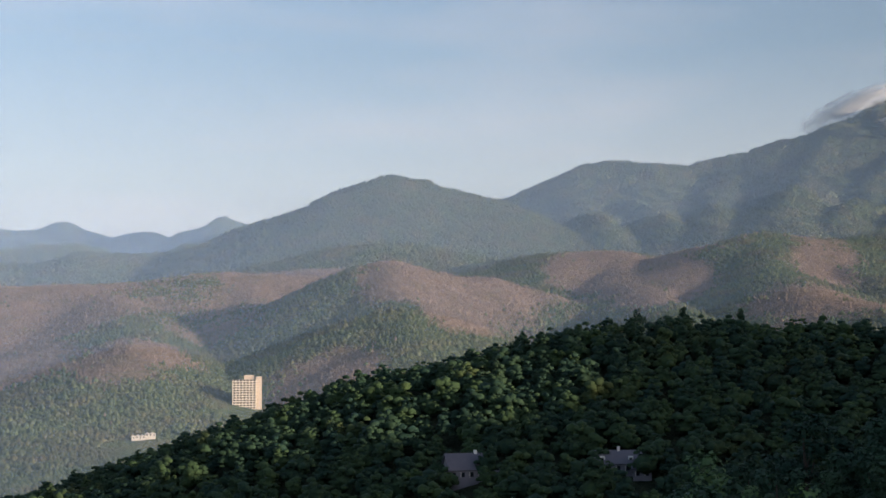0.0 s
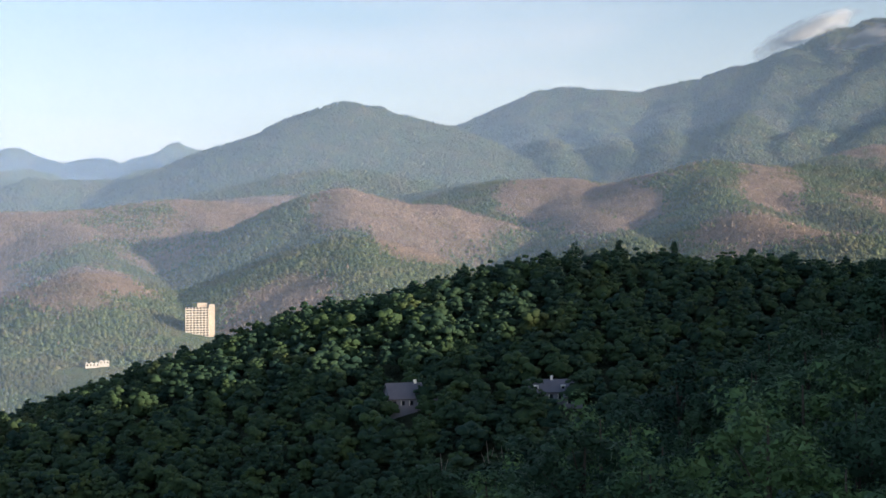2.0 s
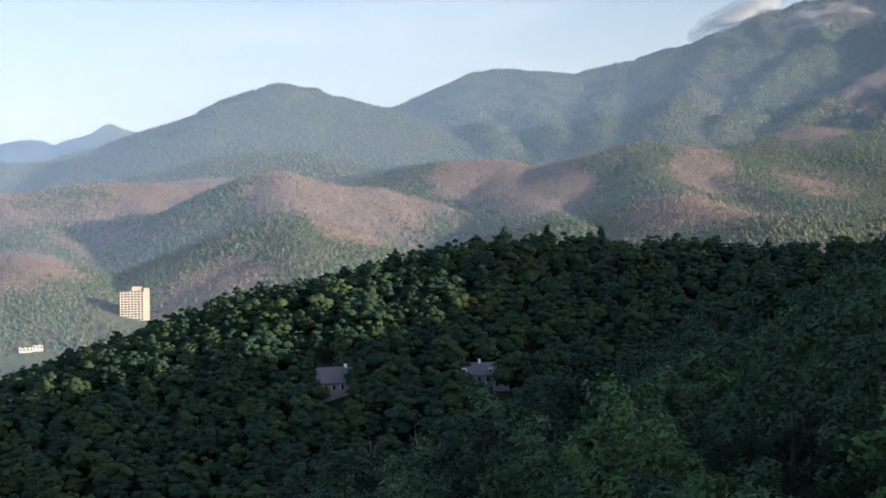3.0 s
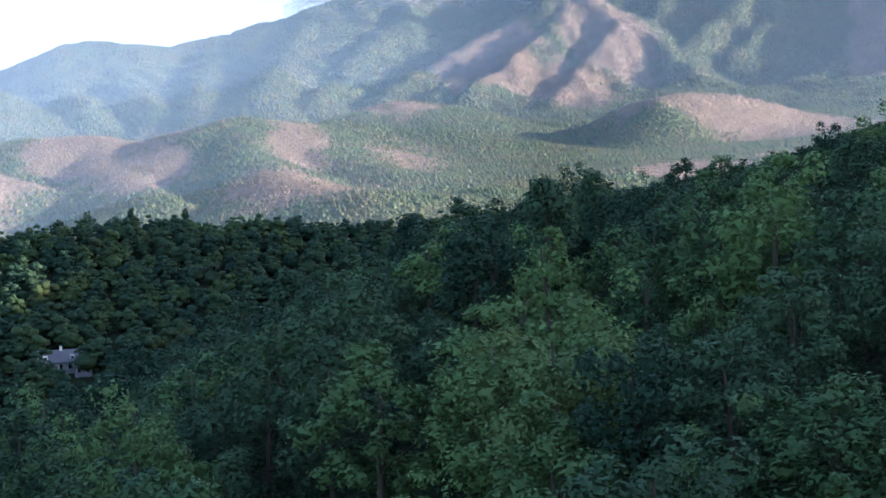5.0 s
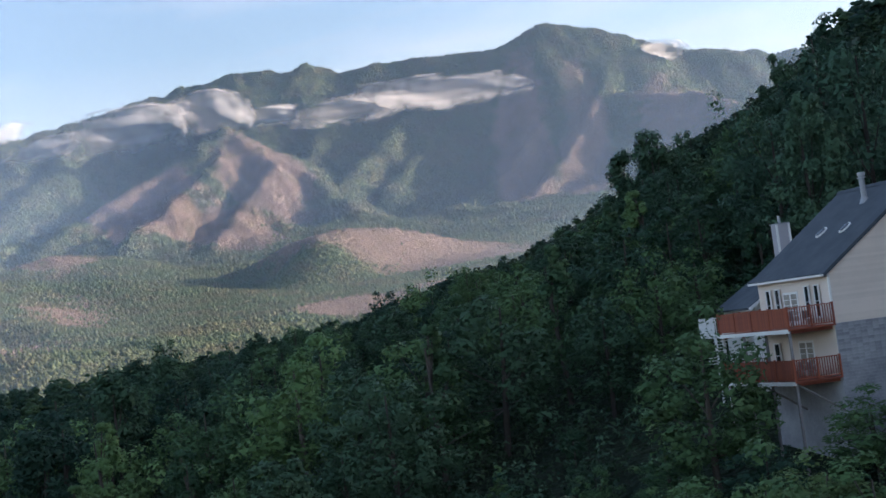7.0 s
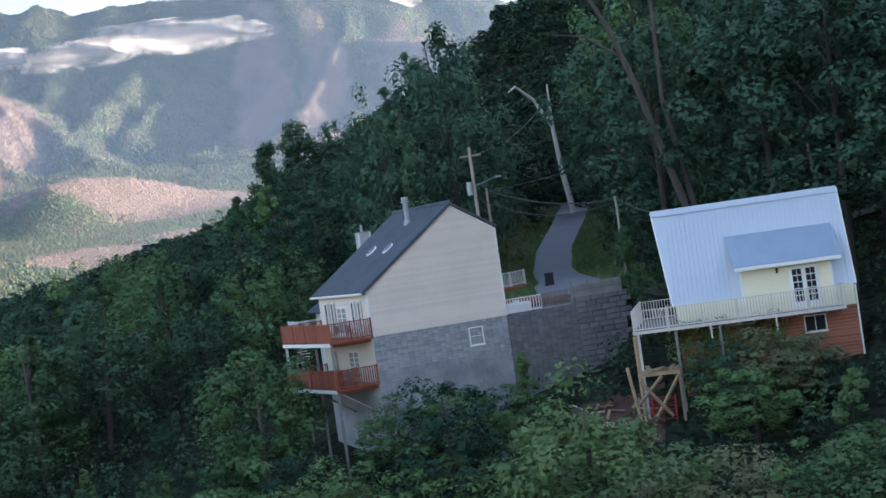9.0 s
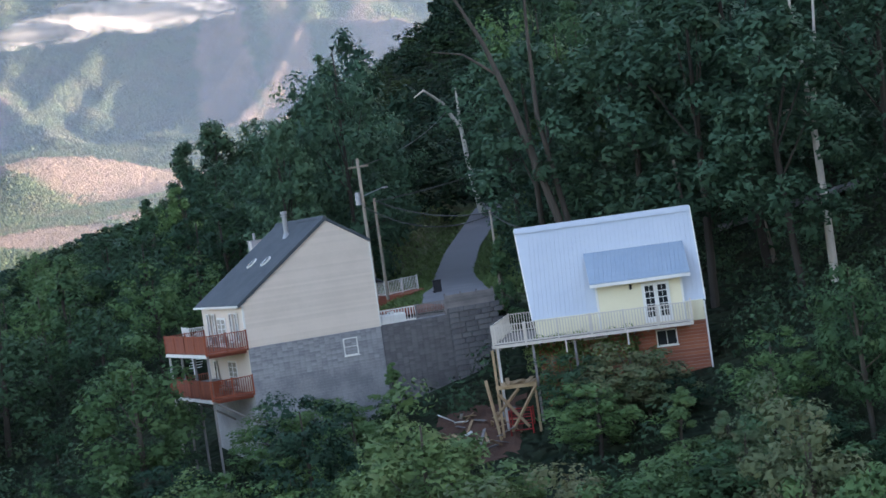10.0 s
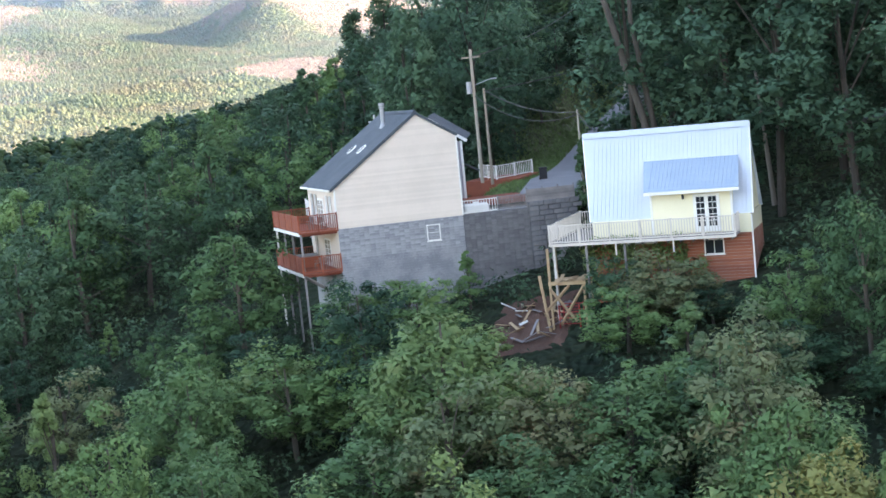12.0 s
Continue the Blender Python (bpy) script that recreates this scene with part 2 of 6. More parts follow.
# spines: points of (heading, rise in degrees, range), the slope of the flanks, the roundness of the crest
SPINES = [
    # far blue range
    ([(16, 5.1, 4750), (20.7, 5.24, 4750), (21.4, 5.45, 4750), (23, 4.86, 4750), (24.3, 5.04, 4750), (25.2, 4.88, 4750), (27.3, 5.58, 4750), (28.7, 5.3, 4750), (32, 5.0, 4750)], 0.5, 20),
    # the wooded peak and its long shoulder
    ([(17, 3.7, 3250), (20.7, 3.75, 3250), (22.2, 4.18, 3250), (24.3, 4.1, 3280), (26.2, 4.2, 3300), (27.5, 4.6, 3300), (29.7, 5.47, 3300), (30.7, 5.85, 3300), (31.9, 6.2, 3300),
      (32.8, 6.9, 3300), (33.7, 7.24, 3300), (35.1, 7.03, 3300), (36.2, 6.83, 3300), (37.7, 6.28, 3300), (40, 4.97, 3200), (42, 4.0, 3050)], 0.45, 35),
    ([(33.7, 7.24, 3300), (34.3, 6.1, 3180), (34.6, 4.6, 3050)], 0.6, 20),
    ([(36.2, 6.8, 3300), (37.6, 5.3, 3150)], 0.6, 20),
    # the knob and the ridge that climbs to the great mountain
    ([(37, 6.0, 3800), (39.6, 6.63, 3800), (40.9, 7.15, 3800), (41.8, 7.63, 3800), (43.6, 7.66, 3820), (45.5, 7.43, 3850), (47.4, 7.8, 3900), (49.6, 8.33, 3950), (51.5, 9.0, 4050), (53.2, 9.55, 4150)], 0.5, 30),
    ([(41.8, 7.63, 3800), (41.4, 6.2, 3500), (42.4, 5.0, 3150)], 0.55, 25),
    ([(43.6, 7.66, 3820), (43.9, 6.2, 3500), (45, 5.0, 3150)], 0.55, 25),
    ([(47.4, 7.8, 3900), (46.8, 6.3, 3500), (46.6, 5.0, 3100)], 0.5, 25),
    ([(51.5, 9.0, 4050), (50.2, 7.2, 3600), (49, 5.4, 3100)], 0.5, 25),
    # the great mountain
    ([(52.8, 9.5, 4150), (56, 10.17, 4250), (60.07, 11.0, 4300), (62.13, 11.35, 4300), (63.93, 11.3, 4300), (64.77, 11.42, 4300), (66.19, 11.12, 4300), (68.49, 11.18, 4300), (71.9, 11.08, 4300), (73.34, 11.48, 4300),
      (74.52, 11.75, 4300), (77.6, 11.05, 4300), (79.27, 10.1, 4320), (81.85, 9.6, 4350), (83.1, 9.4, 4400), (90, 8.6, 4450), (100, 8.0, 4500)], 0.95, 14),
    # its spurs
    ([(60.2, 10.4, 4250), (61.36, 9.27, 3850), (62.93, 8.21, 3700), (64.4, 7.26, 3600), (65.66, 6.33, 3450), (66.68, 5.3, 3300)], 0.72, 8),
    ([(61.36, 9.27, 3850), (59.83, 8.54, 3750), (58.41, 7.7, 3650), (56.82, 7.0, 3500), (55.03, 6.2, 3350), (53.8, 5.3, 3150)], 0.62, 10),
    ([(62.93, 8.21, 3700), (63.2, 7.62, 3600), (62.08, 6.63, 3420), (60.96, 5.53, 3220), (60.5, 4.9, 3100)], 0.75, 6),
    ([(61.36, 9.2, 3850), (61.0, 8.08, 3650), (59.68, 7.12, 3450), (57.8, 5.9, 3220), (57.0, 5.1, 3080)], 0.75, 6),
    ([(58.41, 7.6, 3650), (57.0, 6.3, 3400), (55.8, 5.3, 3150)], 0.7, 8),
    ([(56, 10.1, 4250), (54.5, 8.2, 3850), (52.4, 6.6, 3450), (51, 5.2, 3100)], 0.55, 14),
    ([(66, 10.8, 4300), (65.3, 9.2, 4100), (64.4, 7.6, 3850)], 0.8, 6),
    ([(69.6, 10.9, 4300), (68.69, 8.98, 4050), (67.42, 7.91, 3880), (65.69, 6.66, 3620)], 0.85, 5),
    ([(71.2, 10.8, 4300), (70.19, 8.12, 4000), (68.96, 7.38, 3850), (67.72, 6.52, 3650)], 0.85, 5),
    ([(74.4, 11.45, 4300), (75.6, 9.6, 4120), (74.9, 8.7, 4000), (73.81, 7.87, 3880), (72.25, 6.28, 3620), (70.78, 5.34, 3430), (69.55, 4.6, 3250)], 0.8, 6),
    ([(77, 10.6, 4300), (76.6, 9.0, 4000), (75.88, 8.03, 3850), (74.79, 6.61, 3600), (73.05, 5.27, 3380), (72.3, 4.6, 3250)], 0.8, 6),
    ([(76.6, 9.0, 4000), (78.0, 8.5, 3950), (77.57, 7.11, 3750), (76.49, 5.7, 3500), (74.58, 4.7, 3300)], 0.78, 8),
    ([(78.0, 8.6, 3950), (80, 8.4, 3900), (81.3, 7.9, 3800), (82.6, 6.5, 3600)], 0.65, 10),
    # burnt foothills
    ([(15, 2.8, 2300), (20.7, 2.9, 2300), (22.8, 3.02, 2300), (26, 3.22, 2300), (29.2, 3.3, 2350), (31, 3.5, 2400), (34, 3.4, 2450)], 0.3, 40),
    ([(22.8, 3.0, 2300), (24, 1.5, 1900), (24, 0.0, 1600)], 0.35, 30),
    ([(28.0, 3.2, 2300), (28.6, 2.0, 2050)], 0.35, 30),
    ([(36.5, 3.5, 2450), (38.9, 3.82, 2350), (40.9, 4.02, 2300), (42.7, 4.05, 2300), (44.5, 3.75, 2300), (46, 4.2, 2250), (48.2, 4.62, 2200), (49.2, 4.45, 2200), (51, 4.2, 2300), (52.6, 4.5, 2400), (54.4, 4.9, 2500), (57, 4.5, 2600)], 0.33, 30),
    ([(42.7, 4.05, 2300), (43.8, 2.6, 1950), (45, 1.4, 1650)], 0.35, 25),
    ([(48.2, 4.6, 2200), (48.6, 3.0, 1850), (50.5, 1.9, 1600), (53.5, 1.5, 1500), (56.5, 1.2, 1500)], 0.38, 25),
    ([(49.2, 4.45, 2200), (51.4, 3.2, 2000), (54, 2.3, 1850)], 0.35, 25),
    # the mound
    ([(26.8, 0.1, 1780), (27.5, 0.5, 1800), (29.85, 1.83, 1850), (30.73, 2.38, 1870), (31.85, 3.14, 1890), (32.7, 3.5, 1895), (33.5, 3.66, 1900), (34.5, 3.45, 1905), (36.3, 3.09, 1920), (37.6, 3.03, 1930), (39.85, 2.36, 1900), (42.0, 1.54, 1850), (44, 0.6, 1750)], 0.5, 12),
    ([(33.6, 3.7, 1900), (34.2, 2.2, 1750), (34.5, 0.6, 1580)], 0.42, 25),
    # the hill that throws its shade to the north
    ([(72.5, 3.2, 2550), (70, 3.8, 2500), (67.8, 4.45, 2450), (66.0, 4.75, 2400), (64.7, 4.76, 2350), (63.5, 4.45, 2390), (61.9, 3.75, 2450), (60, 3.3, 2510), (58.5, 3.05, 2560)], 0.8, 5),
    ([(70, 2.2, 1900), (67, 1.9, 1850), (64, 1.85, 1800), (62, 1.8, 1750), (58, 1.5, 1650)], 0.35, 25),
]
SPINES = [([polar(*q) for q in spine], slope, round_) for spine, slope, round_ in SPINES]
# the wooded ridge across the hollow, and unseen hills added behind the houses to block the evening sun
NEAR_SPINES = [
    ([(120, 640, -128), (200, 588, -98), (240, 571, -77), (256, 564, -69), (282, 551, -56), (309, 536, -46), (325, 526, -37), (342, 515, -23), (361, 500, -20), (376, 488, -14), (400, 468, -9), (426, 442, -10),
      (452, 411, -12), (471, 387, -13), (500, 340, -12), (530, 270, -5), (560, 150, 20)], 0.345, 12),
    # unseen hills, heights set by where their shadow must fall on houses and ridge
    ([(270, -60, 55), (420, -60, 95)], 0.6, 30),
    ([(420, -60, 95), (560, -10, 77), (612, 0, 95), (652, 0, 116), (700, 0, 153), (760, 10, 165), (880, 120, 100)], 0.7, 10),
    ([(420, -60, 95), (380, -300, 150), (150, -450, 150), (-150, -480, 130)], 0.5, 40),
]


def near_slope(x, y):
    """The hillside on which the two houses stand, falling away to the north and west."""
    z = -15 + 0.25 * np.clip(x - 100, 0, 80) + 0.035 * np.clip(x - 180, 0, 400) + 0.35 * np.clip(x - 100, -110, 0) - 0.13 * (y - 28)
    return z - 0.18 * np.clip(y - 110, 0, 500)


def valley(x, y):
    r = np.hypot(x - HUB[0], y - HUB[1])
    h = np.degrees(np.arctan2(x - HUB[0], y - HUB[1]))
    low = np.interp(r, [0, 500, 800, 1200, 1500, 1800, 2100, 2500, 3000, 5000], [-130, -130, -120, -103, -74, -45, 5, 60, 110, 200])
    high = np.interp(r, [0, 500, 800, 1200, 1500, 1800, 2100, 2500, 3000, 3300, 5000], [-130, -130, -110, -60, -10, 40, 80, 128, 222, 285, 340])
    w = np.clip((h - 38) / 16, 0, 1)
    w = w * w * (3 - 2 * w)
    return low * (1 - w) + high * w


def spine_height(x, y, spines):
    best = np.full_like(x, -1e4)
    for pts, slope, rnd in spines:
        for (ax, ay, az), (bx, by, bz) in zip(pts, pts[1:]):
            ux, uy = bx - ax, by - ay
            s = np.clip(((x - ax) * ux + (y - ay) * uy) / (ux * ux + uy * uy), 0, 1)
            d = np.hypot(x - ax - s * ux, y - ay - s * uy)
            best = np.maximum(best, az + s * (bz - az) - slope * (np.sqrt(d * d + rnd * rnd) - rnd))
    return best


def ripple(x, y, size, seed, octaves=4):
    """Smooth value noise, about -1 to 1, for arrays."""
    total, amp, norm = np.zeros_like(x), 1.0, 0.0
    for k in range(octaves):
        u, v = x / size * 2 ** k + 17.3 * seed, y / size * 2 ** k - 9.1 * seed
        i, j = np.floor(u), np.floor(v)
        f, g = u - i, v - j
        f, g = f * f * (3 - 2 * f), g * g * (3 - 2 * g)

        def lattice(a, b):
            q = np.sin(a * 127.1 + b * 311.7 + seed * 74.7 + k * 13.7) * 43758.5453
            return 2 * (q - np.floor(q)) - 1

        total += amp * ((lattice(i, j) * (1 - f) + lattice(i + 1, j) * f) * (1 - g) + (lattice(i, j + 1) * (1 - f) + lattice(i + 1, j + 1) * f) * g)
        norm, amp = norm + amp, amp * 0.5
    return total / norm


def soft_max(a, b, k):
    h = np.clip(0.5 + 0.5 * (a - b) / k, 0, 1)
    return b * (1 - h) + a * h + k * h * (1 - h)


# the drive: x along it, its middle line, its height
DRIVE_X = [100, 108, 116, 126, 135, 145, 153.4, 172.4, 189.6, 195.6, 205.6, 235]
DRIVE_Y = [16, 17, 19.5, 21.6, 22.8, 24.6, 26.0, 27.8, 27.5, 27.6, 28.0, 31.0]
DRIVE_Z = [-7.25, -7.15, -6.95, -6.35, -6.35, -6.3, -5.89, -3.93, -0.87, 0.19, 1.17, 3.5]
DRIVE_HALF = [3.2, 3.2, 3.2, 2.8, 2.4, 2.2, 2.1, 2.1, 2.1, 2.1, 2.1, 2.1]


def graded(x, y, z):
    """Level the yard behind the block wall and the bed of the drive into the slope."""
    u, d = (x - 99) * 0.4977 - (y - 32.37) * 0.8674, (x - 99) * 0.8674 + (y - 32.37) * 0.4977
    bed = np.interp(x, DRIVE_X, DRIVE_Z)
    aside = np.abs(y - np.interp(x, DRIVE_X, DRIVE_Y))
    w = np.clip(1 - (aside - 4.5) / 6.0, 0, 1) * np.clip((x - 110) / 6, 0, 1) * np.clip((235 - x) / 20, 0, 1)
    yard = np.clip((u - 9.4) / 0.8, 0, 1) * np.clip((19.5 - u) / 1.5, 0, 1) * np.clip((d - 0.7) / 1.6, 0, 1) * np.clip((17 - d) / 4, 0, 1)
    w = np.maximum(w, yard)
    w = w * w * (3 - 2 * w)
    return z * (1 - w) + (bed - 0.12) * w


def land(x, y):
    x, y = np.asarray(x, float), np.asarray(y, float)
    r = np.hypot(x - HUB[0], y - HUB[1])
    far = spine_height(x, y, SPINES)
    # gullies down the flanks
    wob = np.clip((r - 900) / 1500, 0, 1)
    z = soft_max(far, valley(x, y), 25) + wob * (9 * ripple(x, y, 260, 3, 4) - (9 + 20 * np.clip((r - 2700) / 600, 0, 1)) * np.abs(ripple(x, y, 170, 5, 3)) - 14 * np.clip((r - 2700) / 600, 0, 1) * np.abs(ripple(x, y, 75, 6, 2)))
    close = soft_max(spine_height(x, y, NEAR_SPINES), near_slope(x, y), 8)
    w = np.clip((r - 640) / 200, 0, 1)
    close = close - 130 * w * w + np.clip((r - 60) / 150, 0.1, 1.2) * ripple(x, y, 40, 7, 3)
    close = graded(x, y, close)
    return np.maximum(z, close)


def land_at(x, y):
    return float(land(np.array([x]), np.array([y]))[0])


# burnt ground, and sunlit spur faces painted brown: heading, range, half widths in heading and range
BURNT_SUNLIT = [(22, 2150, 5.5, 330), (24, 1650, 3, 150), (31, 1500, 2.5, 120), (27, 1950, 3.0, 200), (47, 2350, 2.5, 250), (55, 2100, 2.0, 180), (52, 2750, 2.5, 150), (72, 1900, 3.0, 130), (29.5, 2280, 2.8, 200), (34.6, 1850, 2.2, 130), (38, 1880, 3.4, 150), (36.3, 1740, 1.9, 110), (42, 2230, 1.8, 200), (44, 1950, 2.0, 330), (50.4, 2050, 1.5, 330), (50, 1650, 4.5, 160), (54.3, 2480, 2.0, 130),
         # from heading 63.2, range 3560 to 79.5, 3850: sunlight on spurs put into colour
         (66.5, 2420, 3.8, 130), (70, 2450, 3.0, 150), (66, 1780, 2.5, 60), (63.2, 3560, 2.0, 300), (61.6, 3250, 1.8, 230), (58.0, 3450, 2.2, 260), (73.2, 3750, 1.2, 420), (75.7, 3650, 1.2, 430), (79.5, 3850, 2.0, 250), (35, 1350, 2.5, 60), (20, 1750, 3, 150), (29.5, 1250, 1.5, 60)]


def burnt_sunlit(x, y):
    h, r = np.degrees(np.arctan2(x - HUB[0], y - HUB[1])), np.hypot(x - HUB[0], y - HUB[1])
    most = np.full_like(x, -1.0)
    for bh, br, wh, wr in BURNT_SUNLIT:
        most = np.maximum(most, 1.15 - 0.62 * (((h - bh) / wh) ** 2 + ((r - br) / wr) ** 2))
    return np.clip(most + 0.8 * (most > -0.3) * ripple(x, y, 240, 31, 5), 0, 1)


def mesh_from(name, verts, tris, smooth=False):
    """A mesh from arrays of places and triangles (or quads)."""
    me = bpy.data.meshes.new(name)
    k = tris.shape[1]
    me.vertices.add(len(verts))
    me.vertices.foreach_set("co", np.ascontiguousarray(verts, np.float32).ravel())
    me.loops.add(tris.size)
    me.loops.foreach_set("vertex_index", np.ascontiguousarray(tris, np.int32).ravel())
    me.polygons.add(len(tris))
    me.polygons.foreach_set("loop_start", np.arange(0, tris.size, k, dtype=np.int32))
    me.polygons.foreach_set("loop_total", np.full(len(tris), k, np.int32))
    me.polygons.foreach_set("use_smooth", np.full(len(tris), smooth))
    me.update(calc_edges=True)
    me.validate()
    return me


def with_cover(me, values):
    me.attributes.new("burnt_sunlit", "FLOAT", "POINT").data.foreach_set("value", np.ascontiguousarray(values, np.float32))
    return me


SIGHT = {}


def in_sight(x, y, top):
    """Whether tops are not hidden behind nearer land, seen from the ride, with some margin."""
    h, r = np.degrees(np.arctan2(x - HUB[0], y - HUB[1])), np.hypot(x - HUB[0], y - HUB[1])
    i = np.clip(np.searchsorted(SIGHT["rings"], r - 12) - 1, 0, len(SIGHT["rings"]) - 1)
    j = np.clip(np.searchsorted(SIGHT["heads"], h), 0, len(SIGHT["heads"]) - 1)
    return (top - HUB[2]) / r > SIGHT["rise"][i, j] - 0.004 - 6.0 / r


def build_ground():
    heads = np.unique(np.concatenate([np.arange(14, 106, 0.16), np.arange(106, 374, 3.0)]))
    rings = np.concatenate([np.concatenate([np.arange(2, 60, 4.0), np.arange(60, 150, 0.9), np.arange(150, 216, 1.3), np.arange(216, 240, 3.0)]), np.geomspace(240, 1500, 90), np.arange(1512, 4960, 17.0)])
    hh, rr = np.meshgrid(np.radians(heads), rings)
    x, y = HUB[0] + rr * np.sin(hh), HUB[1] + rr * np.cos(hh)
    z = land(x, y)
    canopy = np.clip((rr - 2300) / 300, 0, 1)
    z = z + canopy * 1.5 * ripple(x, y, 45, 12, 2)
    n, m = len(heads), len(rings)
    i = np.arange((m - 1) * n).reshape(m - 1, n)
    j = np.roll(i, -1, axis=1)
    quads = np.stack([i, j, j + n, i + n], -1).reshape(-1, 4)[:, ::-1]
    verts = np.stack([x, y, z], -1).reshape(-1, 3)
    SIGHT["heads"], SIGHT["rings"] = heads, rings
    SIGHT["rise"] = np.maximum.accumulate((z + np.where(rr < 2500, 5.0, 0.0) - HUB[2]) / rr, axis=0)
    me = mesh_from("ground", verts, quads, True)
    with_cover(me, burnt_sunlit(verts[:, 0], verts[:, 1]))
    me.attributes.new("dark_floor", "FLOAT", "POINT").data.foreach_set("value", (np.clip((760 - rr) / 60, 0, 1) * (1 - np.clip(1.6 - np.abs(y - np.interp(x, DRIVE_X, DRIVE_Y)) / 8, 0, 1) * (x > 116) * (x < 215))).astype(np.float32).ravel())
    me.materials.append(HILLS)
    return tagged(new("ground", me), "wooded mountain land with green and burnt brown slopes", "ground", kind="structure")


build_ground()
# ---------------------------------------------------------------- woods
rng = np.random.default_rng(5)


def ico(level=1):
    bm = bmesh.new()
    bmesh.ops.create_icosphere(bm, subdivisions=level, radius=1.0)
    v = np.array([q.co[:] for q in bm.verts])
    t = np.array([[q.index for q in f.verts] for f in bm.faces])
    bm.free()
    return v, t


BALL_V, BALL_T = ico(1)


def leaves_on(centres, radii, per, size, gen, up=0.3):
    """Pointed leaf sprays over the outside of round lobes; returns places, triangles and soft normals."""
    k = len(centres) * per
    d = gen.normal(size=(k, 3))
    d[:, 2] += 0.35
    d /= np.linalg.norm(d, axis=1, keepdims=True)
    c = np.repeat(centres, per, 0) + d * np.repeat(radii, per)[:, None] * gen.uniform(0.6, 1.15, (k, 1)) ** 0.6
    nrm = d + gen.normal(size=(k, 3)) * 0.38 + [0, 0, up]
    nrm /= np.linalg.norm(nrm, axis=1, keepdims=True)
    a = np.cross(nrm, gen.normal(size=(k, 3)))
    a /= np.linalg.norm(a, axis=1, keepdims=True)
    b = np.cross(nrm, a)
    s = gen.uniform(0.6, 1.3, (k, 1)) * size
    v = np.stack([c - a * s, c + (a * 0.75 - b * 0.5) * s - nrm * s * 0.1, c + (a * 0.35 + b * 0.62) * s - nrm * s * 0.2], 1).reshape(-1, 3)
    t = np.arange(3 * k).reshape(-1, 3)
    soft = d * 0.8 + nrm * 0.45
    return v, t, np.repeat(soft / np.linalg.norm(soft, axis=1, keepdims=True), 3, 0)


def cores(centres, radii, gen, share=0.62, per=12):
    """The inner foliage: a few large leaf sprays deep in each lobe, seen through the gaps."""
    return leaves_on(centres, radii * share, per, min(float(np.mean(radii)) * 0.4, 0.34), gen, 0.1)


def rounded(v, nm, share=0.6, high=5.0):
    """Leaf normals drawn towards the round of a whole crown."""
    out = (v - [0, 0, high]) * [1.0, 1.0, 0.62]
    out = nm + share * out / np.linalg.norm(out, axis=1, keepdims=True)
    return out / np.linalg.norm(out, axis=1, keepdims=True)


def foliage(name, outer, inner, share=0.6):
    """One mesh of outer and inner leaves, shaded softly from lobe to lobe."""
    v, nm = np.concatenate([outer[0], inner[0]]), np.concatenate([outer[2], inner[2]])
    me = mesh_from(name, v, np.concatenate([outer[1], inner[1] + len(outer[0])]), True)
    me.normals_split_custom_set_from_vertices(rounded(v, nm, share) if share else nm)
    return me


def lobes(kind, gen, count):
    """Centres and radii of the rounded masses of a crown, for a tree 12 m high."""
    if kind == "broad":
        k = np.arange(count) + 0.5
        z, a = 1 - 1.9 * k / count, k * 2.39996 + gen.normal(0, 0.35, count)
        q = np.sqrt(1 - z * z)
        c = np.stack([q * np.cos(a), q * np.sin(a), z], 1) * [3.0, 3.0, 4.4] * gen.uniform(0.62, 1.06, (count, 1)) + [0, 0, 6.0]
        c += gen.normal(0, 0.3, c.shape)
        c *= gen.uniform(0.85, 1.12, (count, 1))
        r = gen.uniform(0.7, 1.55, count) * (26 / count) ** 0.42
    elif kind == "tall":
        z = gen.uniform(0, 1, count) ** 0.85
        a, q = gen.uniform(0, 6.28, count), (0.5 + 2.2 * np.sin(np.pi * np.clip(z * 0.85 + 0.12, 0, 1))) * gen.uniform(0.4, 1.05, count)
        c = np.stack([q * np.cos(a), q * np.sin(a), 2.4 + 8.8 * z], 1)
        r = gen.uniform(0.65, 1.25, count) * (1.15 - 0.4 * z) * (26 / count) ** 0.42
    elif kind == "cone":
        z = gen.uniform(0, 1, count)
        a, q = gen.uniform(0, 6.28, count), (2.5 * (1 - z) + 0.25) * gen.uniform(0.5, 1.0, count)
        c = np.stack([q * np.cos(a), q * np.sin(a), 2.0 + 9.4 * z], 1)
        r = (1.15 - 0.75 * z) * gen.uniform(0.7, 1.1, count) * (26 / count) ** 0.42
    else:  # pine: tiers with gaps
        z = np.sort(gen.uniform(0, 1, count))
        a, q = gen.uniform(0, 6.28, count), (2.9 - 2.0 * z) * gen.uniform(0.25, 1.0, count)
        c = np.stack([q * np.cos(a), q * np.sin(a), 5.6 + 6.0 * z], 1)
        r = gen.uniform(0.55, 1.0, count)
    return c, r


def limb(bm, a, b, ra, rb, sides=6):
    """A tapered round stick from a to b."""
    a, b = Vector(a), Vector(b)
    turn = (b - a).to_track_quat("Z", "Y").to_matrix()
    rings = []
    for p, r in ((a, ra), (b, rb)):
        rings.append([bm.verts.new(p + turn @ Vector((r * math.cos(2 * math.pi * k / sides), r * math.sin(2 * math.pi * k / sides), 0))) for k in range(sides)])
    for k in range(sides):
        bm.faces.new((rings[0][k], rings[0][(k + 1) % sides], rings[1][(k + 1) % sides], rings[1][k]))
    bm.faces.new(rings[1])
    bm.faces.new(rings[0][::-1])


